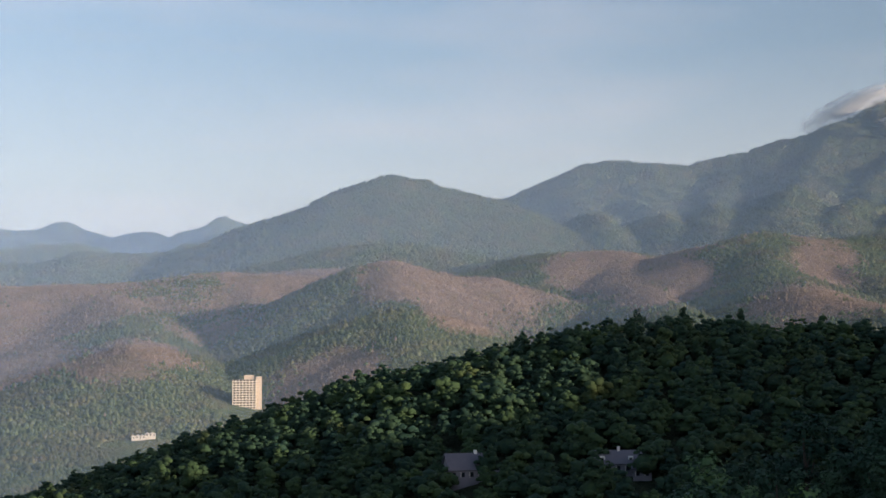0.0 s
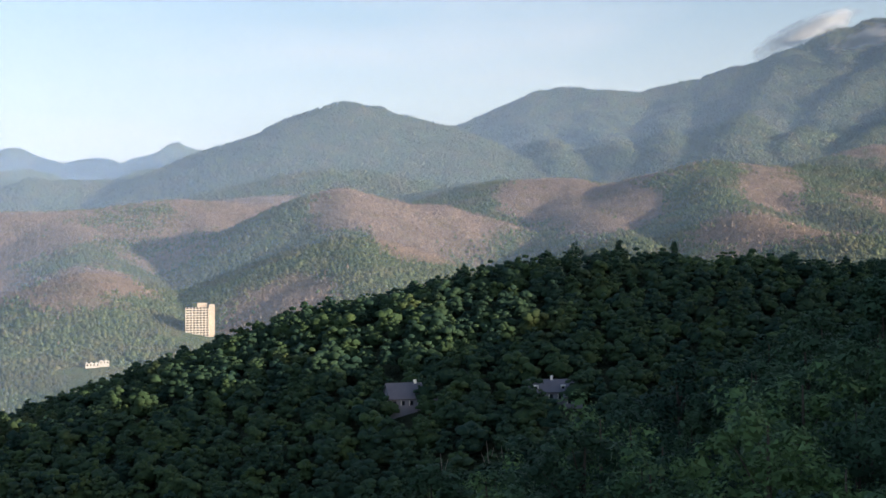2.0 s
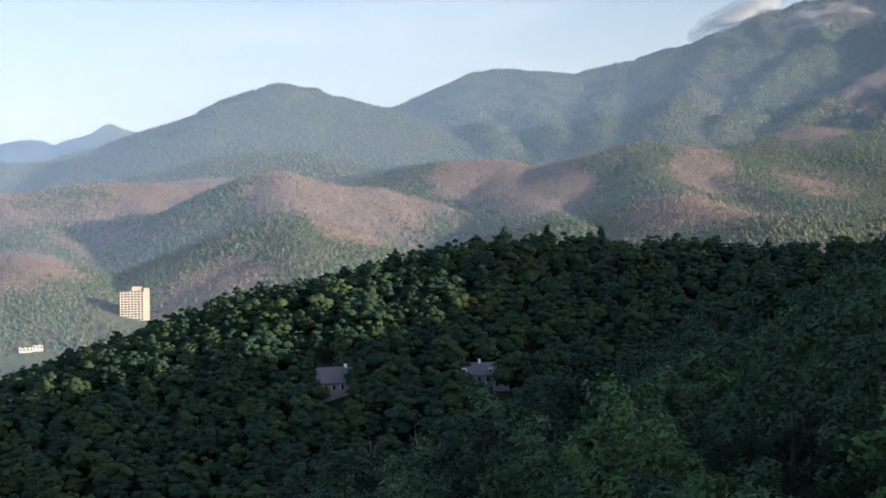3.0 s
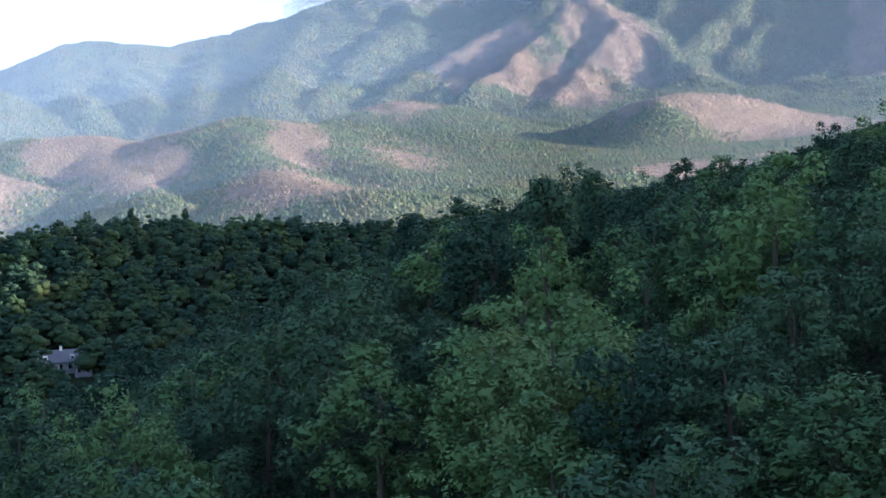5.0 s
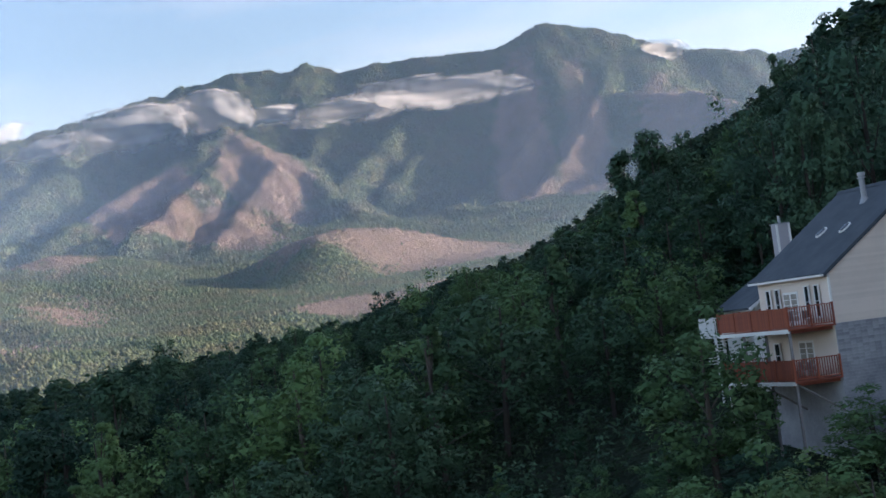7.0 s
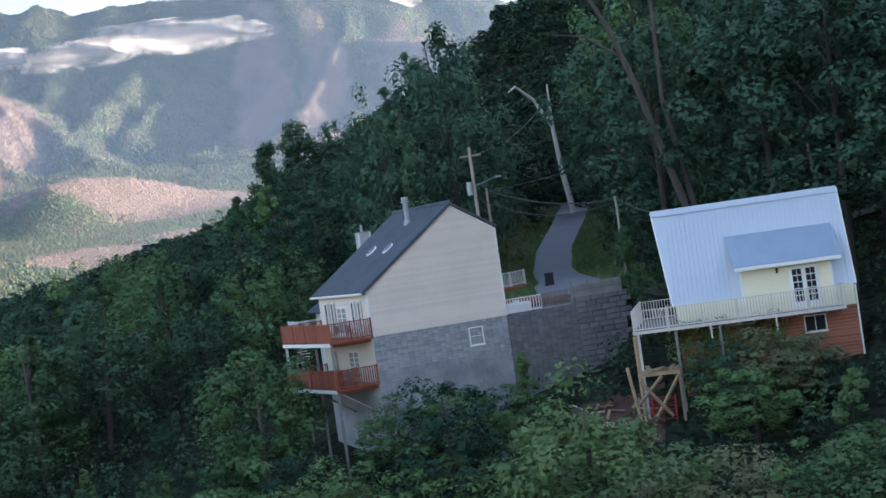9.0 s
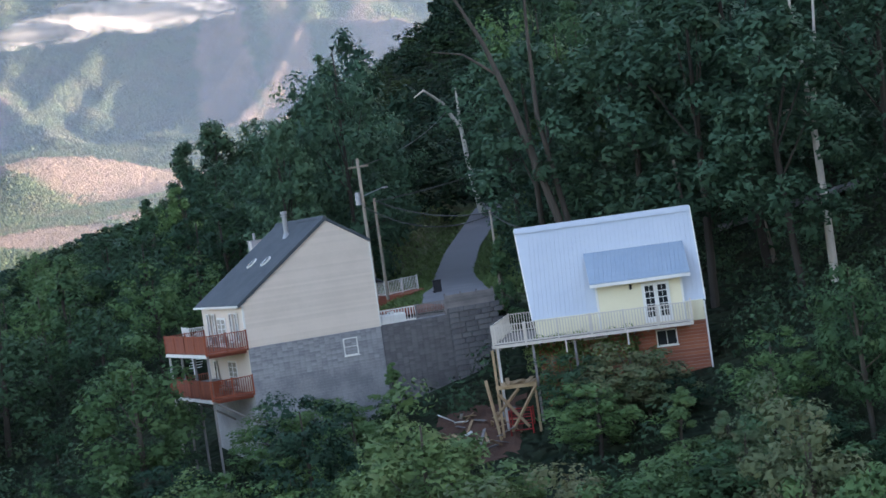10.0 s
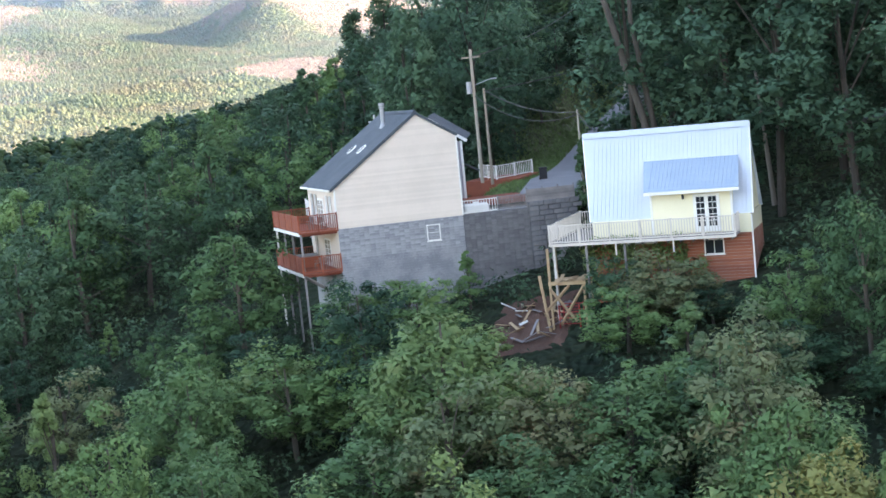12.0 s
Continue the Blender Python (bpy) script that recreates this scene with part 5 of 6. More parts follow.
def neighbour():
    """The house behind, of which roof, chimney and white landing show past the balconies."""
    h = new("neighbour_house")
    h.matrix_basis = HOUSE.matrix_basis
    tagged(h, "white house with dark roof and white stair landing behind", "house")
    part("wall", box(2.6, 8.6, 20.0, 27.0, -16, -5.4), WHITE, h)
    part("gable", prism([(2.6, -5.42), (8.6, -5.42), (5.6, -3.7)], 20.05, 26.95), WHITE, h)
    part("roof_slope", slab([(1.9, 19.6, -5.75), (1.9, 27.4, -5.75), (5.6, 27.4, -3.5), (5.6, 19.6, -3.5)], 0.16), SHINGLE, h)
    part("roof_slope", slab([(9.3, 19.6, -5.75), (9.3, 27.4, -5.75), (5.6, 27.4, -3.5), (5.6, 19.6, -3.5)], 0.16), SHINGLE, h)
    part("fascia", slab([(1.9, 19.5, -5.8), (1.9, 19.6, -5.8), (5.6, 19.6, -3.55), (5.6, 19.5, -3.55)], 0.22), WHITE, h)
    ch = part("chimney", box(6.2, 7.2, 22.4, 23.6, -5.0, 0.42, 0.02), SIDING_SHADE, h, "grey boarded chimney chase with white corners")
    for x in (6.2, 7.2):
        part("corner_trim", box(x - 0.08, x + 0.08, 22.34, 22.46, -5.0, 0.4), WHITE, ch)
    part("chimney_cap", box(6.12, 7.28, 22.32, 23.68, 0.42, 0.5), GALV, ch)
    bm = bmesh.new()
    round_bar(bm, (6.7, 23.0, 0.48), (6.7, 23.0, 1.1), 0.12, 10)
    part("chimney_pot", bm, GALV, ch)
    land_ = part("stair_landing", box(-0.5, 2.1, 21.0, 24.2, -7.75, -7.6), WHITE, h, "white painted stair landing")
    railing(land_, (-0.5, 21.0, -7.6), (2.1, 21.0, -7.6), 1.4, WHITE, 0.16)
    railing(land_, (-0.5, 24.2, -7.6), (-0.5, 21.0, -7.6), 1.4, WHITE, 0.16)
    for x in (-0.45, 1.9):
        part("post", box(x - 0.08, x + 0.08, 21.02, 21.18, -16, -7.75), WHITE, land_)
    for k in range(8):
        part("tread", box(-0.5, 0.6, 21.3 + 0.28 * k, 21.6 + 0.28 * k, -8.05 - 0.25 * k, -8.0 - 0.25 * k), WHITE, land_)


neighbour()


def balcony_furniture():
    m = HOUSE.matrix_basis

    def chair(u, d, z, turn):
        c = new("balcony_chair")
        c.matrix_basis = m @ pose(u, d, z, 0, 0, turn)
        tagged(c, "dark slatted chair on the red balcony", "chair", group="balcony chairs")
        part("seat", box(-0.25, 0.25, -0.25, 0.25, 0.42, 0.46), GREY_WOOD, c)
        part("backrest", box(-0.25, 0.25, 0.22, 0.26, 0.5, 1.0), GREY_WOOD, c)
        for x in (-0.22, 0.22):
            for y in (-0.22, 0.22):
                part("leg", box(x - 0.025, x + 0.025, y - 0.025, y + 0.025, 0, 0.42), GREY_WOOD, c)
            part("armrest", box(x - 0.03, x + 0.03, -0.25, 0.25, 0.62, 0.66), GREY_WOOD, c)

    for u, d, z, turn in ((-1.1, 1.4, -7.2, 30), (-2.0, 2.6, -7.2, -60), (-1.2, 1.6, -10.45, 20), (-1.6, 3.0, -10.45, -80)):
        chair(u, d, z, turn)
    tub = new("hot_tub")
    tub.matrix_basis = m @ pose(-2.35, 5.4, -10.45)
    tagged(tub, "brown square hot tub with a grey folding cover", "hot tub")
    part("shell", box(-0.95, 0.95, -0.95, 0.95, 0, 0.85, 0.06), RED_DECK, tub)
    part("cover", box(-1.0, 1.0, -1.0, 1.0, 0.852, 0.96, 0.03), GREY_WOOD, tub)


balcony_furniture()


# ---------------------------------------------------------------- yard: block wall, fence, drive
def yard():
    m = HOUSE.matrix_basis
    wall = part("retaining_wall", box(10.06, 15.4, 0.02, 0.5, -17.5, -7.2), BLOCK_DARK, None)
    wall.matrix_basis = m
    tagged(wall, "dark stained concrete block retaining wall with courses", "retaining wall", kind="structure")
    gen = np.random.default_rng(4)
    brick = shared("block", box(0.008, 0.436, -0.03, 0.04, 0.01, 0.192), BLOCK_DARK)
    for k in range(23):
        for c in range(12):
            brick(wall, Matrix.Translation((10.07 + 0.443 * c + (0.0 if k % 2 else 0.02), -0.004 - 0.03 * gen.random(), -7.4 - 0.2 * k)))
    course = shared("block_course", box(0, 5.34, -0.02, 0.02, 0.012, 0.192, 0.006), BLOCK_DARK)
    for k in range(23, 46):
        course(wall, Matrix.Translation((10.06, 0.0, -7.4 - 0.2 * k)))
    tiers = part("stacked_wall", box(15.42, 19.4, 0.0, 0.6, -15, -6.75), BLOCK_DARK, None)
    tiers.matrix_basis = m
    tagged(tiers, "stepped wall of rough stacked concrete blocks", "retaining wall", kind="structure")
    stone = [shared("block", box(0.01, w, -0.12, 0.1, 0.02, 0.38, 0.03), BLOCK_DARK) for w in (0.98, 0.78, 1.18)]
    gen = np.random.default_rng(3)
    for row in range(14):
        x = 15.45
        while x < 19.1:
            k = int(gen.integers(3))
            stone[k](tiers, Matrix.Translation((x, -0.02 * gen.random() - 0.012 * row, -7.1 - 0.4 * row)))
            x += (1.0, 0.8, 1.2)[k]
    fence = railing(None, (10.1, 0.25, -7.2), (13.0, 0.25, -7.2), 1.1, WHITE, 0.22, name="picket_fence")
    fence.matrix_basis = m @ fence.matrix_basis
    tagged(fence, "low white picket fence on the block wall", "fence")
    fence = railing(None, (13.0, 0.25, -7.15), (15.4, 0.25, -7.15), 1.1, GREY_WOOD, 0.12, name="grey_fence")
    fence.matrix_basis = m @ fence.matrix_basis
    tagged(fence, "weathered grey picket fence on the block wall", "fence")
    boards = part("board_fence", box(15.4, 19.4, 0.2, 0.26, -7.0, -5.75), GREY_WOOD, None)
    boards.matrix_basis = m
    tagged(boards, "weathered grey board fence along the yard", "fence")
    for k in range(5):
        part("board", box(15.4, 19.4, 0.17, 0.2, -6.75 + 0.2 * k, -6.57 + 0.2 * k), GREY_WOOD, boards)
    for k in range(4):
        part("post", box(15.4 + 1.3 * k, 15.5 + 1.3 * k, 0.26, 0.36, -7.2, -5.6), GREY_WOOD, boards)
    deck = part("yard_deck", box(11.6, 16.5, 3.0, 9.0, -6.9, -6.6), RED_DECK, None)
    deck.matrix_basis = m
    tagged(deck, "red-brown board deck beside the house", "deck")
    for k in range(24):
        part("plank", box(11.6, 16.5, 3.0 + 0.25 * k, 3.0 + 0.25 * k + 0.24, -6.6, -6.57), RED_DECK, deck)
    for a, b in (((126.4, 27.8, -6.15), (132.7, 26.1, -6.25)), ((126.4, 27.8, -6.15), (131.0, 31.0, -6.15))):
        r = railing(None, a, b, 1.3, WHITE, 0.32, post_gap=3.2, name="white_railing")
        tagged(r, "white painted railing round the landing by the drive", "railing", group="white railings")
    landing = new("landing", mesh_of(box(126.2, 133.2, 25.6, 31.2, -8.5, -6.2), "landing", RED_DECK))
    tagged(landing, "red-brown board landing beside the drive", "deck")
    for k in range(12):
        part("plank", box(126.2, 133.2, 25.6 + 0.46 * k, 26.04 + 0.46 * k, -6.2, -6.16), RED_DECK, landing)
    tank = new("white_tank")
    tank.matrix_basis = m @ pose(11.4, 1.3, -7.2)
    tagged(tank, "white plastic tank behind the picket fence", "tank")
    part("body", box(-1.0, 1.0, -0.5, 0.5, 0, 0.7, 0.12), WHITE, tank)
    part("cap", box(-0.2, 0.2, -0.2, 0.2, 0.7, 0.86, 0.03), WHITE, tank)
    # drive
    pad = new("pavement", mesh_of(box(10.1, 19.4, 0.55, 12.0, -7.6, -7.2), "pavement", CONCRETE))
    pad.matrix_basis = m
    tagged(pad, "pale concrete yard behind the block wall", "pavement", kind="structure")
    xs = np.arange(112, 232, 1.0)
    ys, zs = np.interp(xs, DRIVE_X, DRIVE_Y), np.interp(xs, DRIVE_X, DRIVE_Z)
    half = np.interp(xs, DRIVE_X, DRIVE_HALF)
    bm = bmesh.new()
    rows = []
    for x, y, z, w in zip(xs, ys, zs, half):
        rows.append([bm.verts.new((x, y + s * w, z + 0.05 - 0.04 * abs(s))) for s in (-1, -0.5, 0, 0.5, 1)] + [bm.verts.new((x, y + s * w, z - 0.3)) for s in (1, -1)])
    for a, b in zip(rows, rows[1:]):
        for k in range(7):
            bm.faces.new((a[k], a[(k + 1) % 7], b[(k + 1) % 7], b[k]))
    bmesh.ops.recalc_face_normals(bm, faces=bm.faces)
    drive = new("road", mesh_of(bm, "road", ASPHALT))
    tagged(drive, "worn grey asphalt drive climbing into the woods", "road", kind="structure")
    lane = new("road_2", mesh_of(slab([(131, -30, 1.2), (127.5, -30, 1.0), (126.5, -2, -4.0), (130, -2, -3.9)], 0.4), "road_2", ASPHALT))
    tagged(lane, "grey lane crossing the wood behind the houses", "road", kind="structure")
    bin_ = new("wheeled_bin")
    bin_.matrix_basis = pose(125.7, 23.0, float(np.interp(125.7, DRIVE_X, DRIVE_Z)) - 0.02, 0, 0, 15)
    tagged(bin_, "black wheeled rubbish bin at the edge of the drive", "bin")
    part("body", prism([(-0.3, 0.06), (0.3, 0.06), (0.38, 1.05), (-0.38, 1.05)], -0.35, 0.35), BLACK, bin_)
    part("lid", box(-0.42, 0.42, -0.4, 0.42, 1.05, 1.13, 0.02), BLACK, bin_)
    for s in (-1, 1):
        bm = bmesh.new()
        round_bar(bm, (0.26 * s, 0.3, 0.12), (0.34 * s, 0.3, 0.12), 0.12, 12)
        part("wheel", bm, BLACK, bin_)


yard()


# ---------------------------------------------------------------- the steep-roofed house with the white deck
def roof_house():
    h = new("steep_roof_house")
    tagged(h, "house with a steep pale metal roof, yellow dormer and brick basement", "house")
    F, R, Y0, Y1, E1 = 97.5, 100.25, 0.1, 12.2, 11.6  # E1: the north end of the eaves
    # roof: two steep slopes
    front = slab([(R, Y0 + 0.12, -1.5), (R, Y1 + 0.15, -1.5), (F - 0.05, E1, -7.72), (F - 0.05, Y0 - 0.1, -7.72)], 0.1)
    roof = part("roof_slope", front, METAL, h, "pale blue-white ribbed metal roof")
    part("roof_slope", slab([(R, Y0 + 0.12, -1.5), (R, Y1 + 0.15, -1.5), (2 * R - F, E1, -7.72), (2 * R - F, Y0 - 0.1, -7.72)], 0.1), METAL, h)
    part("ridge_cap", prism([(R - 0.22, -1.78), (R, -1.38), (R + 0.22, -1.78)], Y0 + 0.09, Y1 + 0.18), METAL, h)
    rib = bmesh.new()
    limb(rib, (R - 0.02, 0, -1.47), (F - 0.06, 0, -7.68), 0.012, 0.012, 4)
    rib = shared("seam", rib, METAL)
    for k in range(1, 41):
        y = Y0 + k * 0.298
        if (0.25 < y < 0.95) or 7.65 < y < 11.5:
            rib(roof, Matrix.Translation((0, y, 0)))
    short = bmesh.new()
    limb(short, (R - 0.02, 0, -1.47), (99.2, 0, -3.84), 0.012, 0.012, 4)
    short = shared("seam", short, METAL)
    for k in range(3, 26):
        short(roof, Matrix.Translation((0, Y0 + k * 0.298, 0)))
    part("rake_trim", slab([(R, Y0 + 0.03, -1.46), (R, Y0 + 0.12, -1.46), (F - 0.06, Y0 - 0.1, -7.72), (F - 0.06, Y0 - 0.19, -7.72)], 0.16), WHITE, h)
    part("rake_trim", slab([(R, Y1 + 0.15, -1.46), (R, Y1 + 0.24, -1.46), (F - 0.06, E1 + 0.09, -7.72), (F - 0.06, E1, -7.72)], 0.16), WHITE, h)
    # gable ends and lower walls
    bm = prism([(F + 0.15, -7.7), (2 * R - F - 0.15, -7.7), (R, -1.75)], Y0 + 0.15, E1 - 0.12)
    part("gable_wall", bm, YELLOW, h)
    part("upper_wall", box(F - 0.12, 2 * R - F, Y0 + 0.02, E1 - 0.12, -9.05, -7.7), YELLOW, h, "pale yellow wall above the brick")
    part("brick_wall", box(F - 0.1, 2 * R - F, Y0, E1 - 0.12, -16.5, -9.05), BRICK, h, "red brick basement wall")
    bm = bmesh.new()
    round_bar(bm, (F - 0.2, Y0 - 0.05, -15.6), (F - 0.2, Y0 - 0.05, -7.8), 0.06, 8)
    part("downpipe", bm, WHITE, h)
    # dormer
    dorm = part("dormer", box(F - 0.15, 99.6, 1.35, 7.1, -9.0, -5.75), YELLOW, h, "pale yellow dormer wall")
    part("dormer_siding", boarded_x(F - 0.15, 1.35, 7.1, -8.9, -5.8, 0.2), YELLOW, dorm)
    droof = part("dormer_roof", slab([(99.25, 0.95, -3.72), (99.25, 7.75, -3.72), (F - 0.85, 7.4, -5.74), (F - 0.85, 0.7, -5.74)], 0.12), METAL_BLUE, dorm, "blue-grey metal dormer roof")
    rib2 = bmesh.new()
    limb(rib2, (99.25, 0, -3.70), (F - 0.85, 0, -5.72), 0.013, 0.013, 4)
    rib2 = shared("seam", rib2, METAL_BLUE)
    for k in range(22):
        rib2(droof, Matrix.Translation((0, 1.05 + 0.285 * k, 0)))
    part("fascia", box(F - 0.9, F - 0.8, 0.7, 7.4, -6.0, -5.78), WHITE, dorm)
    part("corner_board", box(F - 0.19, F - 0.1, 7.0, 7.14, -8.9, -5.8), WHITE, dorm)
    part("corner_board", box(F - 0.19, F - 0.1, 1.3, 1.44, -8.9, -5.8), WHITE, dorm)
    # french doors
    door = part("french_door", box(F - 0.24, F - 0.15, 2.2, 4.05, -8.85, -6.15), WHITE, dorm, "white french door frame")
    for q in range(2):
        y0 = 2.3 + 0.85 * q
        leaf = part("door_leaf", box(F - 0.26, F - 0.2, y0, y0 + 0.8, -8.8, -6.22), WHITE, door)
        for r in range(5):
            for c in range(2):
                part("pane", box(F - 0.275, F - 0.26, y0 + 0.11 + 0.3 * c, y0 + 0.38 + 0.3 * c, -8.45 + 0.43 * r, -8.07 + 0.43 * r), GLASS, leaf)
    bm = bmesh.new()
    round_bar(bm, (F - 0.27, 4.75, -6.45), (F - 0.27, 4.75, -6.2), 0.08, 8)
    limb(bm, (F - 0.27, 4.75, -6.2), (F - 0.27, 4.75, -6.1), 0.11, 0.03, 8)
    part("wall_lamp", bm, BLACK, dorm, "dark wall lantern")
    # basement windows
    window(h, (F - 0.12, 3.5, -10.5), -90, 1.4, 1.1, WHITE, (2, 1), name="basement_window")
    window(h, (F - 0.12, 9.6, -10.5), -90, 1.1, 1.1, WHITE, (2, 1), name="basement_window")
    part("window_awning", slab([(F - 0.1, 6.7, -9.15), (F - 0.1, 8.3, -9.15), (F - 0.9, 8.3, -9.35), (F - 0.9, 6.7, -9.35)], 0.06), WHITE, h)
    return h


def boarded_x(x, y0, y1, z0, z1, step):
    """Lapped boards on a wall that faces -x."""
    bm = bmesh.new()
    z = z0
    while z < z1 - 0.02:
        t = min(z + step, z1)
        q = [bm.verts.new(p) for p in ((x - 0.022, y0, z), (x - 0.022, y1, z), (x - 0.003, y1, t), (x - 0.003, y0, t), (x, y0, z), (x, y1, z))]
        bm.faces.new(q[:4])
        bm.faces.new((q[4], q[5], q[1], q[0]))
        z += step
    bmesh.ops.recalc_face_normals(bm, faces=bm.faces)
    return bm


roof_house()


def ivy():
    """Creeper over the middle of the brick basement."""
    gen = np.random.default_rng(21)
    k = 150
    y, z = gen.uniform(3.6, 12.0, k), -9.25 - 4.5 * gen.random(k) ** 1.4
    c = np.stack([97.25 + gen.normal(0, 0.08, k), y, z], 1)[(y > 5.0) | (z < -10.3)]
    v, t, _ = leaves_on(c, gen.uniform(0.35, 0.7, len(c)), 70, 0.12, gen, 0.0)
    me = mesh_from("creeper", v, t)
    me.materials.append(LEAF_LIGHT)
    tagged(new("creeper", me), "green creeper growing over the brick basement wall", "creeper")


ivy()


def white_deck():
    d = new("white_deck")
    tagged(d, "white painted timber deck with railings on tall posts", "deck")
    part("floor", box(95.25, 97.3, 0.9, 14.25, -9.02, -8.92), GREY_WOOD, d)
    part("floor", box(97.3, 104.5, 11.75, 14.25, -9.02, -8.92), GREY_WOOD, d)
    part("edge_board", box(95.2, 95.26, 0.9, 14.25, -9.1, -8.9), DECK_PAINT, d)
    part("edge_board", box(95.26, 104.5, 14.24, 14.3, -9.1, -8.9), DECK_PAINT, d)
    railing(d, (95.3, 14.2, -8.92), (95.3, 0.95, -8.92), 1.35, DECK_PAINT, 0.19, post_gap=2.2)
    railing(d, (95.3, 0.97, -8.92), (97.2, 0.97, -8.92), 1.35, DECK_PAINT, 0.19)
    railing(d, (104.4, 14.2, -8.92), (95.3, 14.2, -8.92), 1.35, DECK_PAINT, 0.19, post_gap=2.2)
    railing(d, (104.4, 11.9, -8.92), (104.4, 14.2, -8.92), 1.35, DECK_PAINT, 0.19)
    for y in (8.8, 11.6, 14.0):
        zb = land_at(95.5, y) - 0.4
        part("post", box(95.42, 95.58, y - 0.08, y + 0.08, zb, -9.02), WORN_WHITE if y > 12 else GREY_WOOD, d)
    for y in np.arange(1.2, 14.1, 0.9):
        part("joist", box(95.3, 97.4, y - 0.03, y + 0.03, -9.26, -9.02), GREY_WOOD, d)
    for k, y in enumerate((5.2, 9.3)):
        part("downspout", box(95.12, 95.2, y, y + 0.1, -9.9, -8.9), DECK_PAINT, d)


white_deck()


def under_deck():
    """The half-built timber platform and red steel frame below the deck."""
    p = new("timber_platform")
    tagged(p, "rough unfinished timber platform with loose planks below the deck", "platform")
    part("beam", box(94.3, 94.5, 11.6, 14.3, -11.75, -11.5), RAW_WOOD, p)
    part("beam", box(96.3, 96.5, 11.6, 14.3, -11.75, -11.5), RAW_WOOD, p)
    gen = np.random.default_rng(6)
    for k in range(7):
        y = 11.8 + 0.36 * k
        ob = part("plank", box(-1.3, 1.3, -0.14, 0.14, 0, 0.05), RAW_WOOD, p)
        ob.matrix_basis = pose(95.4, y, -11.48 + 0.03 * (k % 2), 0, gen.uniform(-6, 6), gen.uniform(-14, 14))
    for x, y in ((94.4, 11.7), (94.4, 14.2), (96.4, 11.7), (96.4, 14.2)):
        part("post", box(x - 0.08, x + 0.08, y - 0.08, y + 0.08, land_at(x, y) - 0.5, -9.1 if y > 14 else -11.5), RAW_WOOD, p)
    for a, b in (((94.35, 11.7, -11.8), (94.35, 13.6, -14.6)), ((94.3, 14.2, -12.0), (94.3, 12.4, -14.4)), ((94.2, 14.9, -11.0), (94.2, 14.2, -16.5)), ((94.35, 12.8, -11.8), (94.35, 14.6, -13.6))):
        bm = bmesh.new()
        limb(bm, a, b, 0.11, 0.11, 4)
        part("brace", bm, RAW_WOOD, p)
    s = new("red_scaffold")
    tagged(s, "red painted steel scaffold frame under the deck", "scaffold")
    for y in (12.2, 13.7):
        for x in (94.4, 95.6):
            bm = bmesh.new()
            round_bar(bm, (x, y, land_at(x, y) - 0.4), (x, y, -13.2), 0.05, 8)
            part("upright", bm, RED_PAINT, s)
    for k in range(8):
        for x in (94.4, 95.6):
            bm = bmesh.new()
            round_bar(bm, (x, 12.2, -13.3 - 0.42 * k), (x, 13.7, -13.3 - 0.42 * k), 0.04, 6)
            part("rung", bm, RED_PAINT, s)
    # clay bank and scattered boards
    bm = bmesh.new()
    n = 14
    grid = [[bm.verts.new((92.0 + 8.0 * i / n, 13.0 + 6.5 * j / n, land_at(92.0 + 8.0 * i / n, 13.0 + 6.5 * j / n) + 0.35 * math.sin(3.14 * i / n) * math.sin(3.14 * j / n) + 0.25 * noise.noise((i * 0.6, j * 0.6, 2.0)))) for j in range(n + 1)] for i in range(n + 1)]
    for i in range(n):
        for j in range(n):
            bm.faces.new((grid[i][j], grid[i + 1][j], grid[i + 1][j + 1], grid[i][j + 1]))
    bank = new("clay_bank", mesh_of(bm, "clay_bank", CLAY))
    tagged(bank, "bare red clay bank between the houses", "ground", kind="structure")
    for k in range(34):
        x, y = gen.uniform(92.5, 98.5), gen.uniform(13.6, 18.5)
        ob = new("loose_board", mesh_of(box(-gen.uniform(0.4, 1.1), gen.uniform(0.4, 1.0), -0.1, 0.1, -0.025, 0.025), "loose_board", WHITE if k % 11 == 0 else (RAW_WOOD if k % 2 else GREY_WOOD)))
        ob.matrix_basis = pose(x, y, land_at(x, y) + 0.45, gen.uniform(-30, 30), gen.uniform(-35, 35), gen.uniform(0, 180))
        tagged(ob, "broken board lying on the clay bank", "board", group="loose boards")


under_deck()


